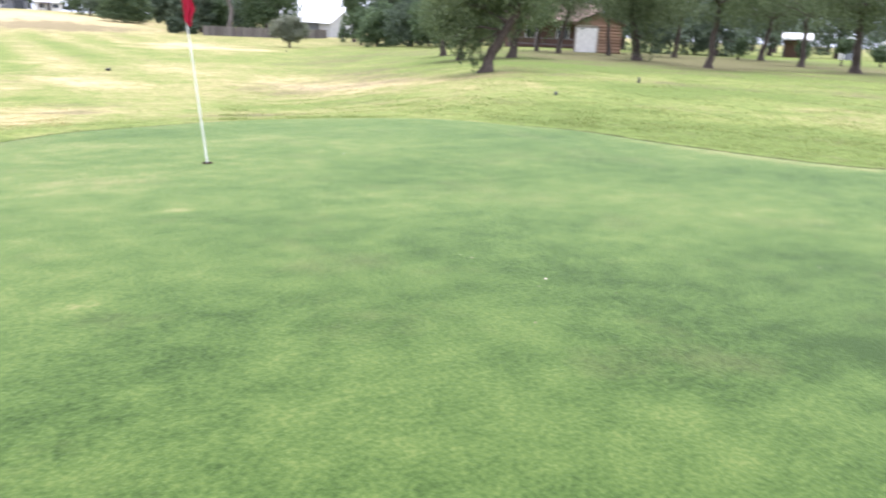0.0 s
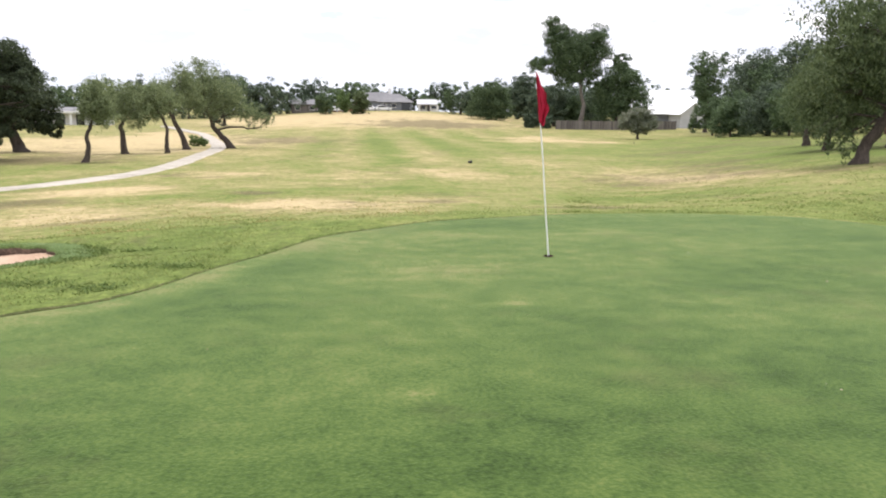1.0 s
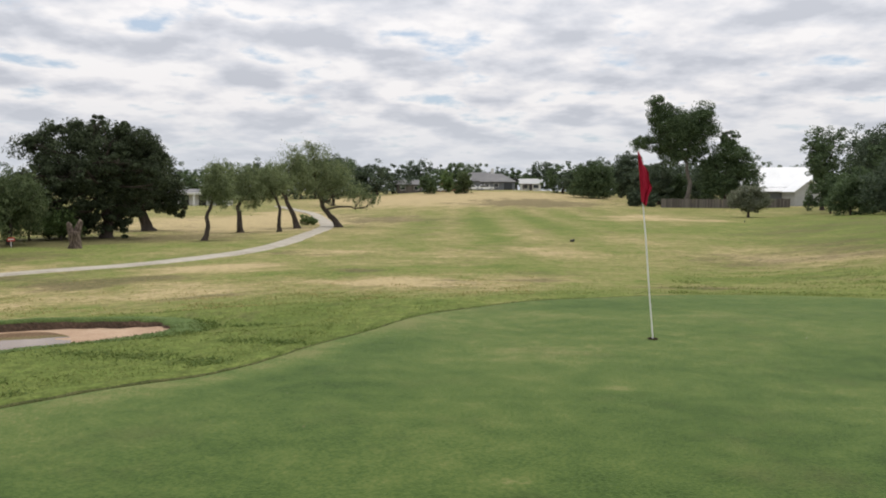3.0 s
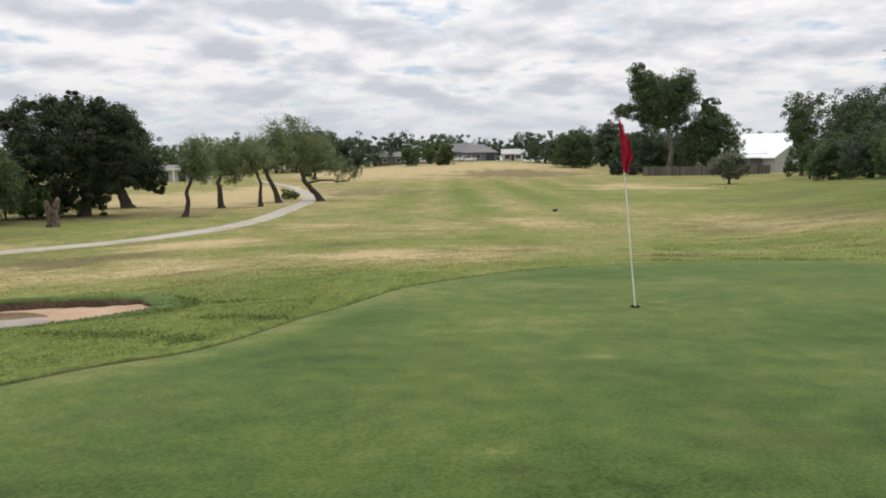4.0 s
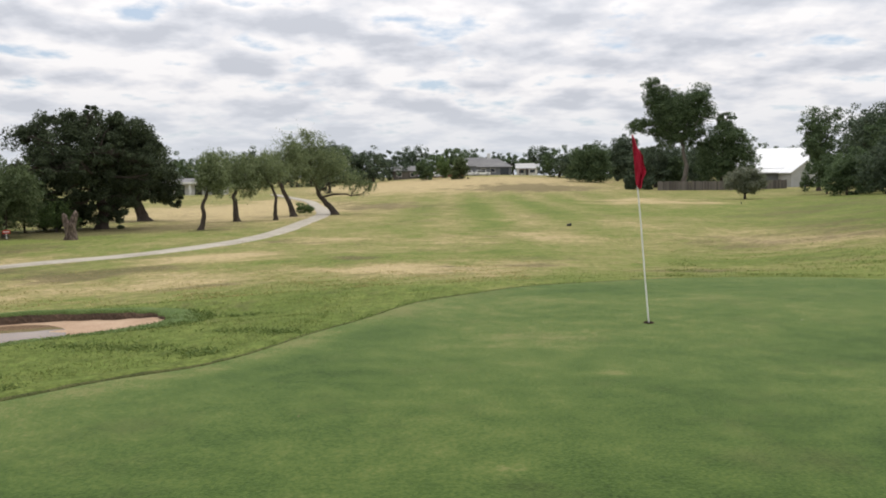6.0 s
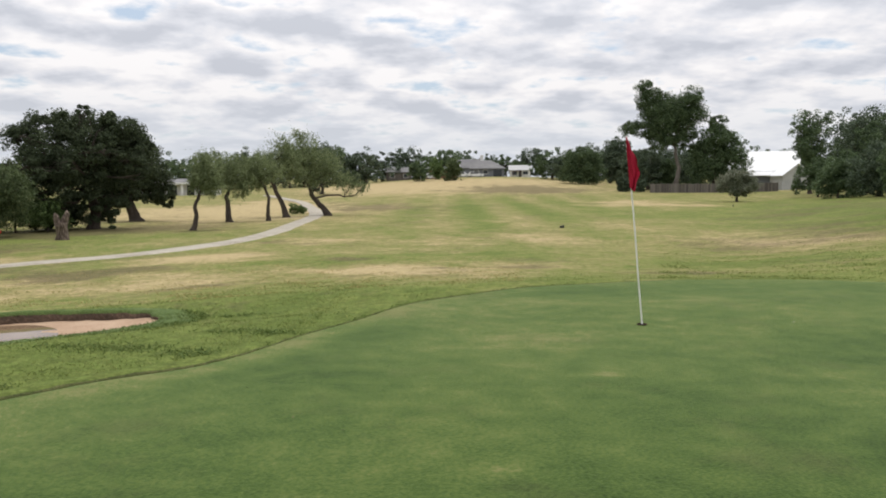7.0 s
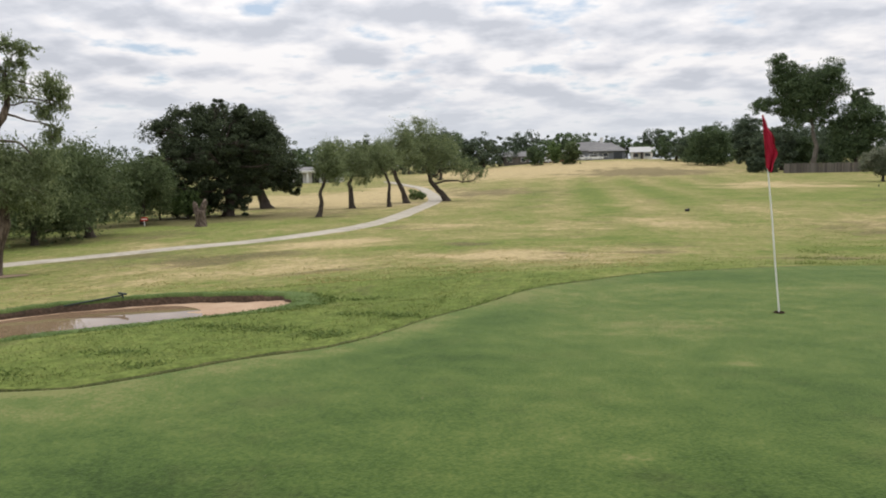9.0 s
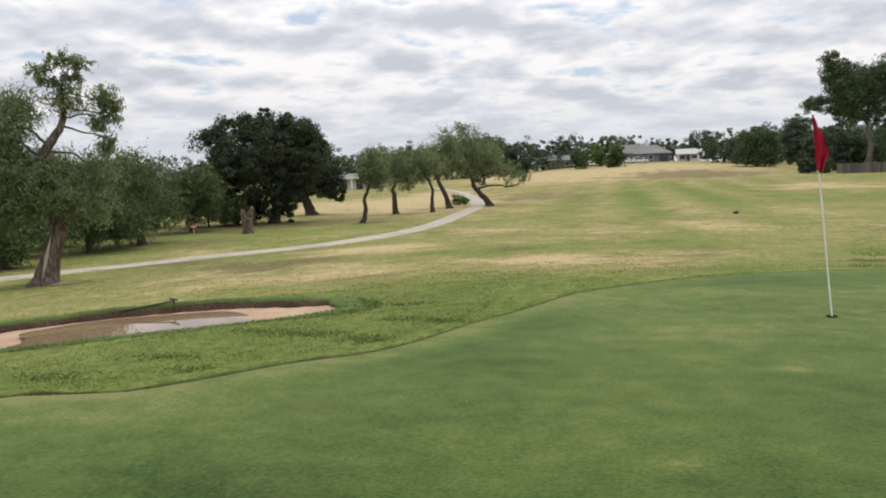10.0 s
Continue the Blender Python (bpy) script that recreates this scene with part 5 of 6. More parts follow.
# azimuth, distance, height, width, foot of the crown, leaf
NEAR_FENCE = [(26.4, 122, 6.4, 8.5, 0.4, "tree_leaf"), (25.9, 140, 15.5, 8.5, 3, "tree_leaf"), (29.3, 132, 14.5, 10, 2, "dark_leaf"), (31.8, 118, 15.0, 9, 1.5, "dark_leaf"), (28.5, 116, 6.0, 7, 0.3, "dark_leaf"),
    (31.4, 98, 6.0, 7, 0.3, "tree_leaf"), (33.6, 104, 11, 9, 0.6, "dark_leaf"), (36.8, 110, 11, 10, 1, "dark_leaf"), (12.4, 204, 11.0, 8, 0.2, "dark_leaf"), (8.7, 212, 9.0, 9, 0, "dark_leaf")]
ROUND_HOUSES = [(12.9, 205, 13.5, 9, 0.8, "dark_leaf"), (14.9, 185, 9.5, 10, 0.5, "dark_leaf"), (16.2, 178, 9.0, 9, 0.5, "dark_leaf"), (22.6, 210, 10.5, 12, 0.5, "tree_leaf"), (25.0, 225, 12, 12, 0.5, "dark_leaf"),
    (18.3, 176, 9, 9, 0.5, "dark_leaf"), (39.8, 98, 9, 10, 0.6, "dark_leaf"), (47.5, 82, 7, 8, 0.3, "dark_leaf"), (50.5, 84, 7, 8, 0.3, "dark_leaf"), (53.0, 88, 7, 9, 0.3, "dark_leaf")]
BEHIND_GROVE = [(-1.95, 206, 6.6, 7.5, 0.2, "tree_leaf"), (0.6, 200, 6.4, 6.5, 0.2, "thicket_leaf"), (-0.7, 214, 7, 5, 0.6, "bush_leaf"), (13.6, 150, 3.0, 4, 0.2, "dark_leaf"), (14.6, 149, 2.8, 3, 0.2, "dark_leaf"),
    (27.6, 108, 6.5, 7, 0.2, "tree_leaf"), (30.0, 104, 7.5, 8, 0.2, "dark_leaf"), (32.6, 92, 6.6, 7, 0.2, "tree_leaf"), (34.9, 90, 8.5, 8, 0.3, "dark_leaf"), (28.2, 150, 15, 10, 1, "dark_leaf")]
FILLING = [(-9.3, 150, 11.2, 8.5, 0.5, "dark_leaf"), (15.1, 162, 9.5, 8.5, 0.2, "dark_leaf"), (14.0, 166, 8.0, 6.5, 0.2, "dark_leaf"), (16.4, 164, 7.0, 5.0, 0.2, "tree_leaf"), (30.5, 128, 13, 10, 1, "tree_leaf"), (45.5, 92, 8.5, 9, 0.3, "dark_leaf"), (48.8, 78, 5.5, 8, -0.2, "dark_leaf"), (52.0, 80, 6, 8, -0.2, "dark_leaf"), (55.4, 98, 8, 10, 0, "dark_leaf"),
    (59.5, 104, 9, 11, 0, "dark_leaf"), (63.5, 104, 9, 11, 0, "dark_leaf"), (67.5, 100, 9, 11, 0, "dark_leaf"), (37.2, 92, 6, 8, -0.2, "dark_leaf"), (-23.5, 150, 7, 9, 0, "dark_leaf")]
for sd, (az, d, h, w, z0, leaf) in enumerate(NEAR_FENCE + ROUND_HOUSES + BEHIND_GROVE + FILLING, 84):
    tree("broadleaf_tree" if h > 7 else "large_bush", "full green broadleaf tree at the far side of the course" if h > 7 else "dense rounded bush at the edge of the course", "tree" if h > 7 else "bush", az, d,
         [(0, 0, 0), (0, 0, h * 0.15), (0.1, 0, h * 0.35)], mass(rngt, w, w * 0.8, z0, h, 14), 9000 if az < 33 and d < 206 else 6500 if az > 44 else 4500, 0.38 * (d / 150) ** 0.6, leaf, seed=sd, r0=0.3 if h > 7 else 0.12, clump=0.19, per=45, twigs=2, group="trees round the lawns")

# far belt of trees round the whole course
belt = random.Random(9)
az = -78.0
while az < 84:
    gap = 0.3 < az < 7.8
    d = belt.uniform(290, 320) if gap else belt.uniform(215, 265) if az < 30 else belt.uniform(120, 150)
    top = 2.3 + 0.45 * noise.noise(Vector((az * 0.35, 1.0, 0))) + belt.uniform(-0.15, 0.3)
    if az < -18:
        top -= 0.6
    if gap:
        top -= 0.3
    if az > 30:
        top += 2.2
    x, y, z = spot(az, d)
    h = max(5.0, 1.65 + d * math.tan(radians(top)) - z)
    w = belt.uniform(9, 14) if az < 30 else belt.uniform(8, 11)
    tree("belt_tree", "distant dark-green broadleaf tree in the tree belt", "tree", az, d, [(0, 0, 0), (0, 0, h * 0.2), (0, 0, h * 0.4)], mass(belt, w * 1.25, w, -0.6, h, 20), 3700 if -20 < az < 30 else 2500 if 30 <= az < 66 else 1400 if -50 < az < 0 else 600, 0.62 if d > 200 else 0.45,
         belt.choice(("dark_leaf", "dark_leaf", "tree_leaf")), seed=int(1000 + az * 10), r0=0.3, twigs=0, group="belt of distant trees", clump=0.17, per=40)
    az += math.degrees(w / d) * 0.42


def make_stump():
    x, y, z = spot(-27.2, 46.0)
    root = base_empty("tree_stump", x, y, z - 0.05, 27.2, "broken dead tree stump with a split top", "tree stump")
    V, F = [], []
    pr = random.Random(3)
    tube(V, F, [(0, 0, -0.1), (0.03, 0, 0.3), (0.0, 0, 0.7), (0.0, 0, 1.0)], [0.42, 0.31, 0.28, 0.33], 14, pr, 0.12)
    tube(V, F, [(-0.12, 0, 0.85), (-0.22, 0.02, 1.15), (-0.27, 0.03, 1.4), (-0.33, 0.03, 1.52)], [0.2, 0.17, 0.12, 0.03], 9, pr, 0.15)
    tube(V, F, [(0.12, 0, 0.85), (0.2, -0.02, 1.2), (0.3, -0.02, 1.5), (0.31, 0, 1.66)], [0.21, 0.18, 0.13, 0.03], 9, pr, 0.15)
    hang("stump", quad_mesh("stump", V, F), M["rugged_bark"], root, smooth=True)


make_stump()


# ---------------------------------------------------------------- houses
def gable_roof(bm, w, dpt, z, rise, over=0.4, thick=0.18, axis="x"):
    """A two-sided roof; the ridge runs along y (axis 'y') or x."""
    h = w / 2 + over
    sec = [(-h, z - over * rise / (w / 2)), (0, z + rise), (h, z - over * rise / (w / 2)), (h, z - over * rise / (w / 2) + thick), (0, z + rise + thick * 1.2), (-h, z - over * rise / (w / 2) + thick)]
    prism(bm, sec, -dpt / 2 - over, dpt / 2 + over)
    if axis == "x":
        bmesh.ops.rotate(bm, verts=bm.verts, cent=(0, 0, 0), matrix=Matrix.Rotation(radians(90), 3, "Z"))
    return bm


def gable_wall(w, dpt, z, rise):
    return prism(bmesh.new(), [(-w / 2, -0.3), (w / 2, -0.3), (w / 2, z), (0, z + rise), (-w / 2, z)], -dpt / 2, dpt / 2)


def window(parent, c, s, mat="white_paint"):
    """A framed window on a wall that faces -y of its house."""
    x, y, z = c
    w = boxed("window", (x, y, z), (s[0], 0.08, s[1]), M["glass"], parent)
    bm = bmesh.new()
    for o in (-1, 1):
        box(bm, (x + o * s[0] / 2, y - 0.02, z), (0.09, 0.12, s[1] + 0.09))
        box(bm, (x, y - 0.02, z + o * s[1] / 2), (s[0] - 0.09, 0.12, 0.09))
    part("window_frame", bm, M[mat], w)
    return w


def make_barn():
    # white-roofed house with a gabled wing
    x, y, z = spot(23.6, 172.0)
    z = -1.0
    h = base_empty("white_roof_house", x, y, z, -23.0, "grey-sided house with a bright white metal roof", "house")
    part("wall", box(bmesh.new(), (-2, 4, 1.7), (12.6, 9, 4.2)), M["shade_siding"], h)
    part("roof", gable_roof(bmesh.new(), 9.6, 13.4, 3.3, 4.6, 0.5, 0.16, "x"), M["metal_roof"], h, "bright white metal roof").location = (-2.2, 4, 0)
    wing = part("wing", gable_wall(6.4, 7, 3.0, 2.2), M["siding"], h, "pale grey gabled wing")
    wing.location = (2.4, 0.5, 0)
    wing.rotation_euler = (0, 0, radians(33))
    r = part("wing_roof", gable_roof(bmesh.new(), 6.4, 7, 3.05, 2.2, 0.45, 0.14, "y"), M["metal_roof"], wing, "white metal wing roof")
    boxed("door", (0.4, -3.53, 1.05), (1.0, 0.06, 2.1), M["glass"], wing)


make_barn()


def make_fence():
    a, b = Vector((*polar(15.3, 146), 0)), Vector((*polar(23.9, 158), 0))
    L = (b - a).length
    ang = math.degrees(math.atan2(b.y - a.y, b.x - a.x))
    root = base_empty("wooden_fence", a.x, a.y, height(a.x, a.y), ang, "weathered grey wooden plank fence behind the lawn", "fence")
    n = 110
    me = {}
    for k in range(3):
        bm = box(bmesh.new(), (0, 0, 0.82 + 0.02 * k), (L / n * 0.93, 0.03, 1.66 + 0.04 * k))
        me[k] = bpy.data.meshes.new("plank")
        bm.to_mesh(me[k])
        bm.free()
        me[k].materials.append(M["fence"])
    pr = random.Random(4)
    z0 = height(a.x, a.y)
    for i in range(n):
        t = (i + 0.5) / n
        p = a.lerp(b, t)
        ob = new("plank", me[pr.randrange(3)])
        ob.parent = root
        ob.location = (L * t, pr.uniform(-0.01, 0.01), height(p.x, p.y) - z0)
        ob.rotation_euler = (0, radians(pr.uniform(-0.8, 0.8)), 0)
    for i in range(12):
        p = a.lerp(b, i / 11)
        boxed("post", (L * i / 11, 0.1, height(p.x, p.y) - z0 + 0.85), (0.1, 0.1, 1.9), M["fence"], root)


make_fence()


def make_far_house():
    # grey hip-roofed house at the end of the fairway
    x, y, z = spot(3.25, 246)
    h = base_empty("hip_roofed_house", x, y, z, -3.3, "low grey house with a grey hipped roof and a chimney", "house")
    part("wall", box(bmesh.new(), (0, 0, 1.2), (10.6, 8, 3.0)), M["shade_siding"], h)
    bm = bmesh.new()
    lo = [bm.verts.new(p) for p in ((-6.0, -4.8, 2.6), (6.0, -4.8, 2.6), (6.0, 4.8, 2.6), (-6.0, 4.8, 2.6))]
    hi = [bm.verts.new(p) for p in ((-2.2, 0, 5.3), (1.2, 0, 5.3))]
    for fc in ((lo[0], lo[1], hi[1], hi[0]), (lo[1], lo[2], hi[1]), (lo[2], lo[3], hi[0], hi[1]), (lo[3], lo[0], hi[0]), (lo[3], lo[2], lo[1], lo[0])):
        bm.faces.new(fc)
    part("roof", bm, M["shingle"], h, "grey shingle hipped roof")
    boxed("chimney", (-1.9, 1.2, 5.2), (1.0, 0.9, 3.6), M["white_wall"], h, "pale chimney")
    for wx in (-3.6, -0.6):
        window(h, (wx, -4.03, 1.5), (1.5, 1.2))
    boxed("garage_door", (3.2, -4.04, 1.1), (2.6, 0.08, 2.2), M["glass"], h)
    x, y, z = spot(1.75, 264)
    g = base_empty("grey_house", x, y, z, -2, "grey-roofed house half hidden behind its neighbour", "house")
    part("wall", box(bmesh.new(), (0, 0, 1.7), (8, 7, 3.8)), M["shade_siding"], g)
    part("roof", gable_roof(bmesh.new(), 7, 8, 3.4, 2.6, 0.5, 0.15, "x"), M["shingle"], g)
    # white house to the right
    x, y, z = spot(5.7, 238)
    w = base_empty("white_house", x, y, z, -6, "small white house with a pale grey roof and brown porch", "house")
    part("wall", box(bmesh.new(), (0, 0, 0.9), (6.4, 5, 2.6)), M["white_wall"], w)
    part("roof", gable_roof(bmesh.new(), 5, 6.4, 2.15, 1.3, 0.4, 0.15, "x"), M["siding"], w, "pale grey metal roof")
    boxed("porch_roof", (-0.9, -3.4, 1.75), (2.6, 1.7, 0.14), M["brown_roof"], w, "brown flat porch roof")
    for px in (-2.1, 0.3):
        boxed("post", (px, -4.1, 0.75), (0.16, 0.16, 1.9), M["brown_roof"], w)
    window(w, (-1.7, -2.53, 1.1), (1.6, 1.2))
    window(w, (1.7, -2.53, 1.2), (1.7, 1.1))
    boxed("door", (0.1, -2.54, 1.0), (0.9, 0.08, 2.0), M["glass"], w)
    # brown houses behind the bushes
    for az, d, ww, mat in ((-0.2, 232, 10, "brick"), (-3.5, 240, 8, "fence")):
        x, y, z = spot(az, d)
        b = base_empty("brown_house", x, y, z, -az, "low brown brick house with a pale roof among trees", "house")
        part("wall", box(bmesh.new(), (0, 0, 1.2), (ww, 7, 3)), M[mat], b)
        part("roof", gable_roof(bmesh.new(), 7, ww, 2.7, 1.3, 0.5, 0.15, "x"), M["shingle"] if az < -2 else M["metal_roof"], b)
        window(b, (-2, -3.53, 1.5), (1.4, 1.2))
        window(b, (2.2, -3.53, 1.5), (1.4, 1.2))


make_far_house()


def make_car(az, d, turn, label):
    x, y, z = spot(az, d)
    c = base_empty("parked_car", x, y, z, turn, label, "car")
    prof = [(-2.3, 0.35), (2.3, 0.35), (2.35, 0.75), (2.2, 0.95), (1.2, 1.05), (0.55, 1.62), (-1.6, 1.66), (-2.15, 1.1), (-2.35, 0.9)]
    bm = prism(bmesh.new(), prof, -0.9, 0.9)
    bmesh.ops.bevel(bm, geom=bm.edges[:], offset=0.07, segments=2, affect="EDGES")
    part("body", bm, M["car_paint"], c)
    for s in (-1, 1):
        bm = prism(bmesh.new(), [(-1.9, 1.08), (0.95, 1.08), (0.48, 1.52), (-1.55, 1.55)], s * 0.905, s * 0.925)
        part("side_window", bm, M["glass"], c)
        for wx in (-1.45, 1.45):
            bm = bmesh.new()
            bmesh.ops.create_cone(bm, cap_ends=True, segments=20, radius1=0.36, radius2=0.36, depth=0.22, matrix=pose(wx, s * 0.84, 0.36, 90, 0, 0))
            wh = part("wheel", bm, M["rubber"], c)
            bm = bmesh.new()
            bmesh.ops.create_cone(bm, cap_ends=True, segments=16, radius1=0.2, radius2=0.2, depth=0.03, matrix=pose(wx, s * 0.96, 0.36, 90, 0, 0))
            part("rim", bm, M["metal_roof"], wh)


make_car(2.35, 226, 4, "white estate car parked before the houses")
make_car(1.35, 229, -8, "second white car parked beside the estate car")
make_car(-0.9, 226, 30, "white car parked beside the trees")


def make_left_building():
    x, y, z = spot(-19.3, 170)
    b = base_empty("white_arched_building", x, y, z, 19.4, "white building with an arched porch beyond the oaks", "building")
    part("wall", box(bmesh.new(), (0, 2, 1.1), (16, 6, 2.8)), M["white_wall"], b)
    part("roof", gable_roof(bmesh.new(), 7, 17, 2.6, 0.7, 0.5, 0.2, "x"), M["shingle"], b).location = (0, 2, 0)
    for i in range(5):
        boxed("column", (-7 + 3.5 * i, -2.2, 1.1), (0.5, 0.5, 2.6), M["white_wall"], b, bevel=0.05)
    boxed("porch_roof", (0, -1.7, 2.55), (15.5, 2.2, 0.4), M["white_wall"], b)
    for i in range(4):
        boxed("opening", (-5.25 + 3.5 * i, -1.03, 1.05), (1.5, 0.06, 2.1), M["glass"], b)


make_left_building()


def make_cabin():
    # log shed with a wide white door
    x, y, z = spot(43.75, 70.0)
    c = base_empty("log_cabin", x, y, z, -43.75, "brown log cabin with a wide white door", "cabin")
    part("wall", gable_wall(3.9, 5, 2.35, 0.9), M["log"], c)
    part("roof", gable_roof(bmesh.new(), 3.9, 5, 2.4, 0.9, 0.3, 0.12, "y"), M["brown_roof"], c)
    bm = bmesh.new()
    bmesh.ops.create_cone(bm, cap_ends=True, segments=10, radius1=0.13, radius2=0.13, depth=2.0, matrix=pose(0, 0, 0, 0, 90, 0))
    me = bpy.data.meshes.new("log")
    bm.to_mesh(me)
    bm.free()
    me.materials.append(M["log"])
    for i in range(9):
        ob = new("log", me)
        ob.parent = c
        ob.location = (0.95, -2.52, 0.14 + 0.255 * i)
    d = boxed("door", (-0.98, -2.56, 1.02), (1.75, 0.1, 2.04), M["white_paint"], c, "white painted door", bevel=0.02)
    bm = bmesh.new()
    for o in (-0.95, 0.95):
        box(bm, (-0.98 + o, -2.58, 1.05), (0.12, 0.14, 2.15))
    box(bm, (-0.98, -2.58, 2.16), (1.78, 0.14, 0.14))
    part("door_frame", bm, M["bare_wood"], d)
    # house with a porch beside it
    x, y, z = spot(40.2, 82.0)
    h = base_empty("porch_house", x, y, z, -40.2, "brown brick house with a shaded porch among the trees", "house")
    part("wall", box(bmesh.new(), (0, 2, 1.3), (9, 6, 3.0)), M["dark_brick"], h)
    part("roof", gable_roof(bmesh.new(), 8.5, 9.5, 2.75, 1.7, 0.5, 0.15, "x"), M["brown_roof"], h).location = (0, 1, 0)
    for i in range(4):
        boxed("porch_post", (-4 + 2.66 * i, -2.9, 1.25), (0.14, 0.14, 2.6), M["fence"], h)
    bm = bmesh.new()
    box(bm, (0, -2.9, 0.9), (8.0, 0.08, 0.08))
    box(bm, (0, -2.9, 0.35), (8.0, 0.08, 0.08))
    part("porch_rail", bm, M["fence"], h)
    window(h, (-1.8, -1.03, 1.5), (1.2, 1.2))
    window(h, (1.4, -1.03, 1.5), (1.2, 1.2))


make_cabin()


def make_carport():
    x, y, z = spot(57.0, 92.0)
    c = base_empty("carport", x, y, z, -57.0, "small white-roofed carport behind the grove", "carport")
    part("roof", gable_roof(bmesh.new(), 3.4, 2.6, 1.9, 0.45, 0.2, 0.2, "x"), M["white_wall"], c)
    for px in (-1.2, 1.2):
        for py in (-1.5, 1.5):
            boxed("post", (px, py, 0.95), (0.12, 0.12, 1.9), M["fence"], c)
    boxed("back_wall", (0, 1.62, 0.95), (2.4, 0.12, 1.9), M["dark_brick"], c)
    for az in (60.2, 62.6):
        x, y, z = spot(az, 92.0)
        s = base_empty("white_shed", x, y, z, -az, "small white shed behind the grove", "shed")
        part("wall", box(bmesh.new(), (0, 0, 1.0), (1.7, 1.6, 1.9)), M["white_wall"], s)
        part("roof", gable_roof(bmesh.new(), 1.7, 1.6, 1.9, 0.4, 0.12, 0.1, "y"), M["metal_roof"], s)
        boxed("door", (0, -0.83, 0.85), (0.7, 0.06, 1.6), M["shade_siding"], s)


make_carport()


# ---------------------------------------------------------------- small things on the grass
def make_small():
    x, y, z = spot(8.88, 49.5)
    t = base_empty("fairway_marker", x, y, z, 20, "small black marker block lying on the fairway", "marker")
    part("block", box(box(bmesh.new(), (0, 0, 0.07), (0.28, 0.14, 0.15), 0, 0.03), (0.1, 0, 0.13), (0.1, 0.12, 0.1), 0, 0.02), M["dark_plastic"], t)
    for az, d, h in ((41.26, 20.0, 0.09), (47.12, 28.0, 0.2), (21.0, 92, 0.3)):
        x, y, z = spot(az, d)
        s = base_empty("ground_stake", x, y, z, 15, "short dark stub standing in the grass", "stake")
        V, F = [], []
        tube(V, F, [(0, 0, -0.05), (0.01, 0, h * 0.5), (0.03, 0, h)], [0.05, 0.045, 0.03], 8, random.Random(2), 0.15)
        hang("stub", quad_mesh("stub", V, F), M["dark_plastic"], s)
    x, y, z = spot(-31.0, 49.0)
    s = base_empty("tee_sign", x, y, z, 31, "small red and white sign at a tree's foot", "sign")
    boxed("post", (0, 0, 0.2), (0.05, 0.05, 0.4), M["white_paint"], s)
    boxed("board", (0, -0.03, 0.42), (0.4, 0.03, 0.22), M["sign_red"], s, bevel=0.005)
    boxed("stripe", (0, -0.05, 0.42), (0.3, 0.012, 0.06), M["white_paint"], s)


make_small()


# ---------------------------------------------------------------- grass
def blades(name, label, count, where, h, w, mat, seed, lean=0.5):
    """Single blades stuck into the turf; where(rng) gives a place or nothing."""
    rng = random.Random(seed)
    V, F = [], []
    tries = 0
    while len(F) < count and tries < count * 6:
        tries += 1
        q = where(rng)
        if not q:
            continue
        x, y, k = q
        z = lie(x, y) - 0.005
        a, hh = rng.uniform(0, 2 * math.pi), h * rng.uniform(0.5, 1.3) * k
        lx, ly = rng.gauss(0, lean) * hh, rng.gauss(0, lean) * hh
        cx, cy = math.cos(a) * w * 0.5, math.sin(a) * w * 0.5
        n = len(V)
        V += [(x - cx, y - cy, z), (x + cx, y + cy, z), (x + lx * 0.5 + cx * 0.6, y + ly * 0.5 + cy * 0.6, z + hh * 0.65), (x + lx, y + ly, z + hh)]
        F.append((n, n + 1, n + 2, n + 3))
    return tagged(hang(name, quad_mesh(name, V, F), mat), label, "grass", kind="stuff")


def ring_place(rng, a0, a1, o0, o1):
    a = radians(rng.uniform(a0, a1))
    rr = green_radius(a) + o0 + (o1 - o0) * rng.random() ** 1.2
    x, y = GREEN_MID[0] + rr * math.cos(a), GREEN_MID[1] + rr * math.sin(a)
    return (x, y) if in_bunker(x, y) > 1.02 else None


def rough_place(rng):
    q = ring_place(rng, 5, 190, 0.0, 6.0)
    if not q or (-1.5 < q[0] < 8.5 and q[1] > 8.0 and rng.random() < 0.7):
        return None
    c = noise.noise(Vector((q[0] * 1.6, q[1] * 1.6, 2))) + 0.5 * noise.noise(Vector((q[0] * 5, q[1] * 5, 7)))
    return (*q, 0.85 + 0.45 * c) if c > rng.uniform(-1.1, 0.5) else None


def edge_place(rng):
    q = ring_place(rng, 98, 190, -0.02, 0.10)
    return (*q, rng.uniform(0.6, 1.1)) if q else None


def lip_place(rng):
    a = rng.uniform(0, 2 * math.pi)
    x, y = bunker_xy(rng.uniform(0.985, 1.2), a)
    return x, y, rng.uniform(0.7, 1.3)


def dry_place(rng):
    x, y = polar(rng.uniform(-46, 6), 12.5 + 13.5 * rng.random() ** 1.3)
    c = noise.noise(Vector((x * 1.1, y * 1.1, 12))) + 0.6 * noise.noise(Vector((x * 3.5, y * 3.5, 3)))
    return (x, y, 0.8 + 0.5 * c) if c > rng.uniform(-0.2, 0.5) and off_green(x, y) > 0.6 and in_bunker(x, y) > 1.25 else None


def bank_place(rng):
    x, y = polar(rng.uniform(16, 66), 13.5 + 26 * rng.random() ** 1.3)
    c = noise.noise(Vector((x * 0.9, y * 0.9, 21))) + 0.6 * noise.noise(Vector((x * 3.0, y * 3.0, 6)))
    return (x, y, 0.8 + 0.5 * c) if c > rng.uniform(-0.2, 0.5) and off_green(x, y) > 0.5 else None


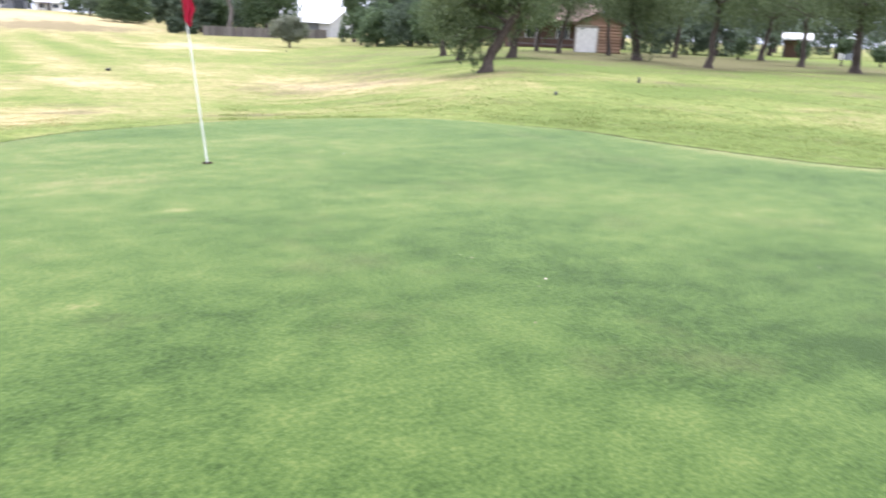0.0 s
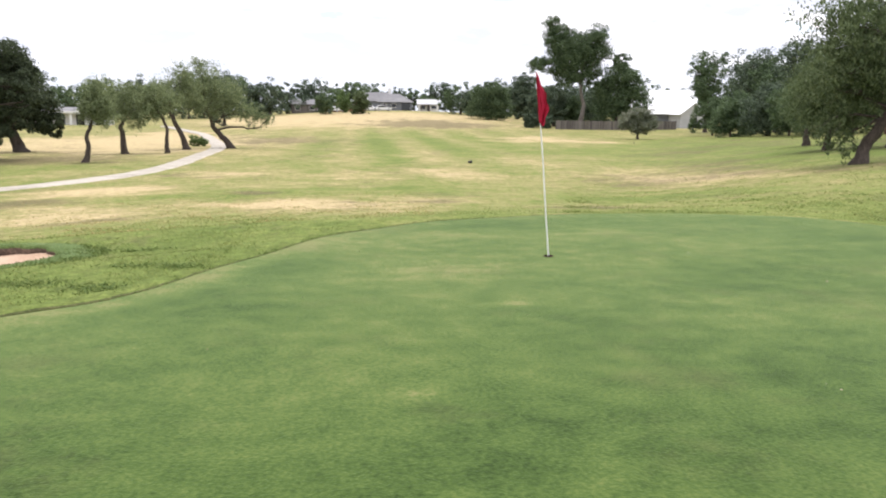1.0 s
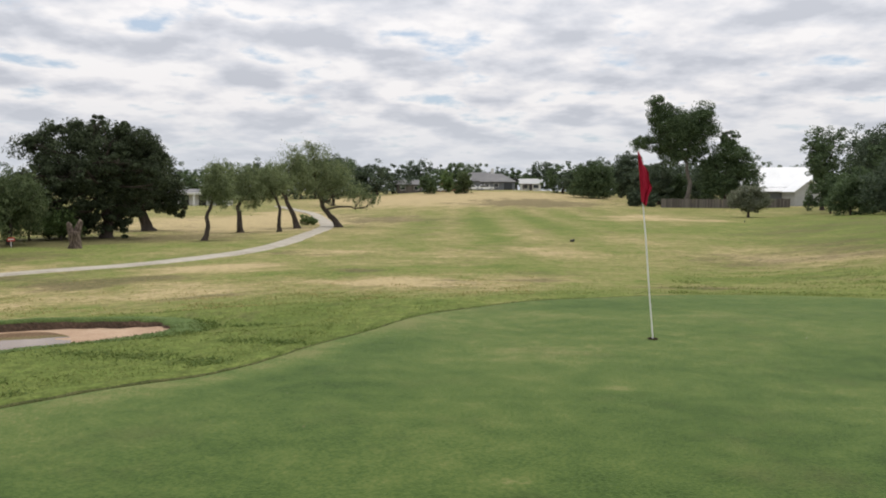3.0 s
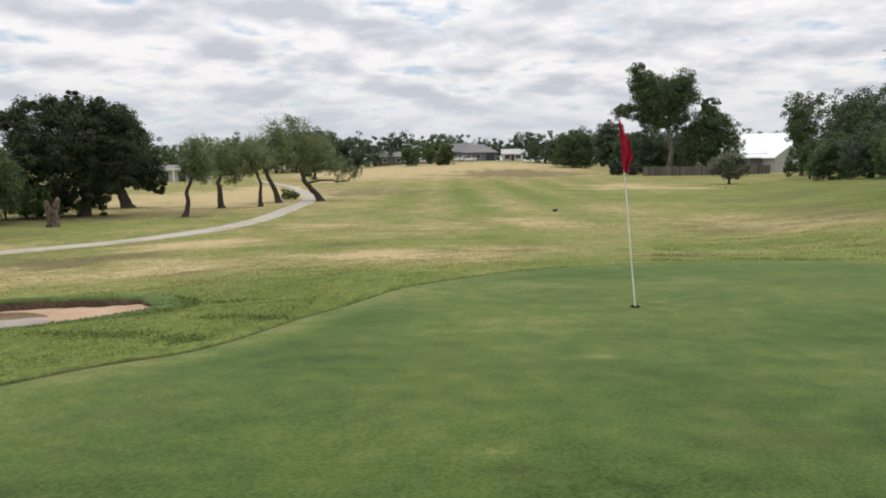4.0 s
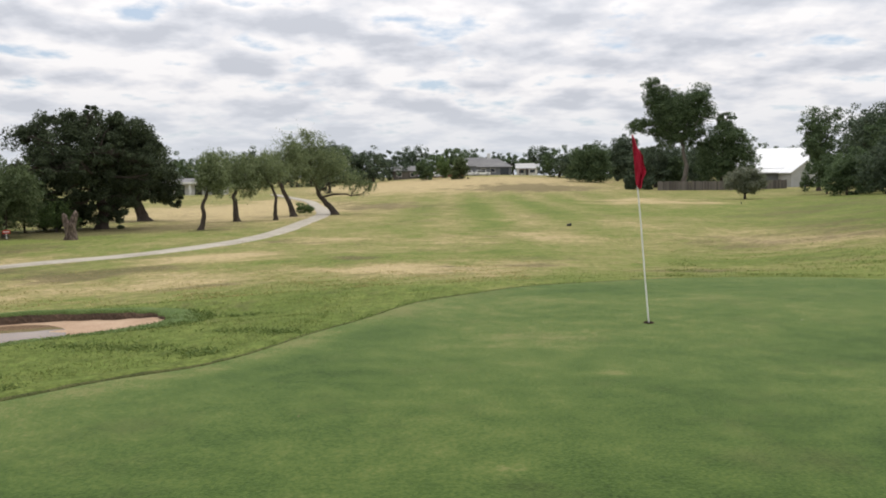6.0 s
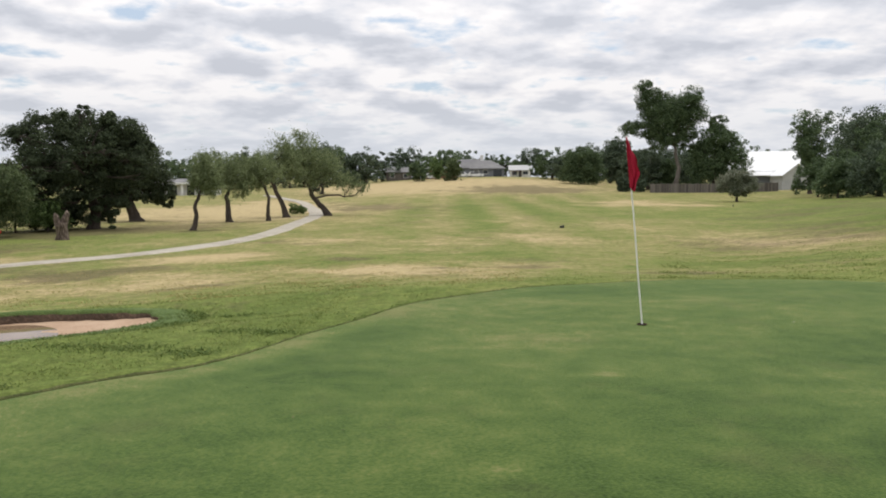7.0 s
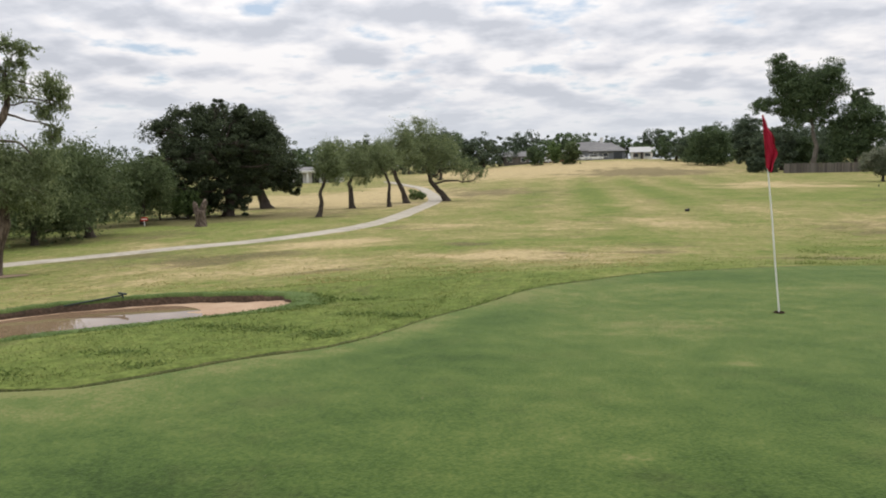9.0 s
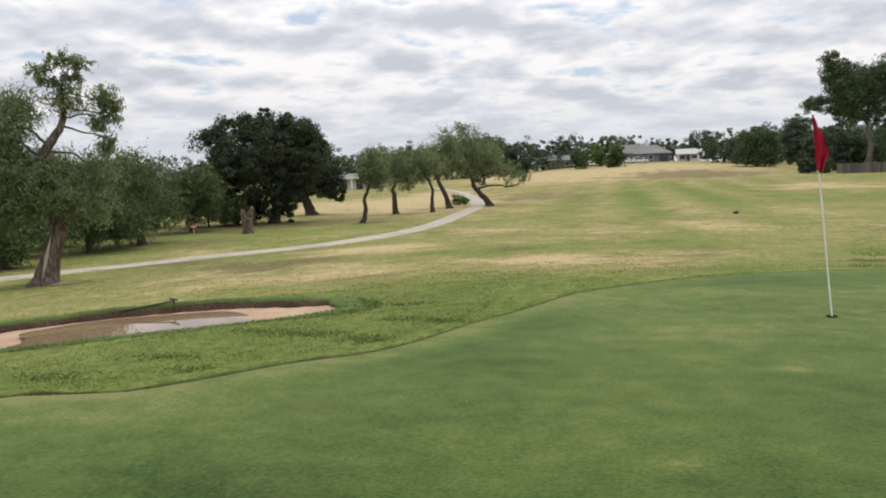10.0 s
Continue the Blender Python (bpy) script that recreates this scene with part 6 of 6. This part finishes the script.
TUFTS = [(-3.78, 7.33), (-3.1, 7.27), (-3.3, 7.2), (-4.6, 8.75), (-2.45, 7.05), (-2.28, 8.05), (-2.9, 10.1), (-3.6, 9.3), (-1.76, 7.95), (-2.14, 6.9), (-3.55, 5.75), (-4.85, 5.4), (-4.2, 6.2)]


def weed_place(rng):
    cx, cy = rng.choice(TUFTS)
    x, y = cx + rng.gauss(0, 0.22), cy + rng.gauss(0, 0.09)
    return (x, y, rng.uniform(0.6, 1.2)) if off_green(x, y) > 0.05 and in_bunker(x, y) > 1.0 else None


BLADE = material("rough_blade", [(0.25, (0.115, 0.16, 0.038)), (0.5, (0.17, 0.215, 0.054)), (0.8, (0.265, 0.28, 0.092))], scale=0.8, fine=6, fine_amt=0.4, bump=0, island=0.5, translucent=0.3, rough=0.8)
WEED = material("weed_blade", [(0.2, (0.07, 0.11, 0.025)), (0.6, (0.12, 0.17, 0.042)), (0.9, (0.2, 0.235, 0.07))], scale=2, fine=9, bump=0, island=0.5, translucent=0.3, rough=0.8)
blades("rough_grass", "longer rough grass growing round the putting green", 60000, rough_place, 0.024, 0.012, BLADE, 61, 0.9)
blades("collar_grass", "taller grass along the cut edge of the green", 7000, edge_place, 0.024, 0.01, WEED, 62, 0.5)
blades("lip_grass", "grass hanging over the bunker edge", 9000, lip_place, 0.035, 0.012, WEED, 63, 0.9)
blades("weed_tufts", "dark broad-leaved weed tufts in the rough", 3600, weed_place, 0.028, 0.018, WEED, 64, 1.2)

STRAW = material("straw_blade", [(0.2, (0.17, 0.19, 0.06)), (0.45, (0.3, 0.27, 0.1)), (0.65, (0.42, 0.35, 0.155)), (0.85, (0.54, 0.44, 0.23))], scale=0.6, fine=5, fine_amt=0.4, bump=0, island=0.4, translucent=0.5, rough=0.85)
blades("dry_grass", "straw-coloured tufts of dry grass beyond the bunker", 12000, dry_place, 0.03, 0.018, STRAW, 65, 0.8)
blades("bank_grass", "short green tufts on the grass bank", 24000, bank_place, 0.035, 0.02, BLADE, 66, 0.9)


def make_litter():
    rng = random.Random(77)
    V, F = [], []
    for i in range(46):
        x, y = rng.uniform(-2.5, 7.5), rng.uniform(2.4, 9.5)
        if off_green(x, y) > -0.3:
            continue
        z, s, a = lie(x, y) + 0.02, rng.uniform(0.005, 0.012), rng.uniform(0, 6.3)
        n = len(V)
        for k in range(4):
            V.append((x + s * math.cos(a + k * 1.57) * (1.5 if k % 2 else 0.7), y + s * math.sin(a + k * 1.57), z + 0.022 + 0.008 * (k == 0)))
        F.append((n, n + 1, n + 2, n + 3))
    m = material("dry_litter", [(0.2, (0.09, 0.06, 0.035)), (0.5, (0.3, 0.25, 0.16)), (0.85, (0.42, 0.4, 0.3))], scale=1, fine=3, bump=0, island=1.0)
    tagged(hang("dry_litter", quad_mesh("dry_litter", V, F), m), "scattered dry leaf bits lying on the green", "litter", kind="stuff")


make_litter()
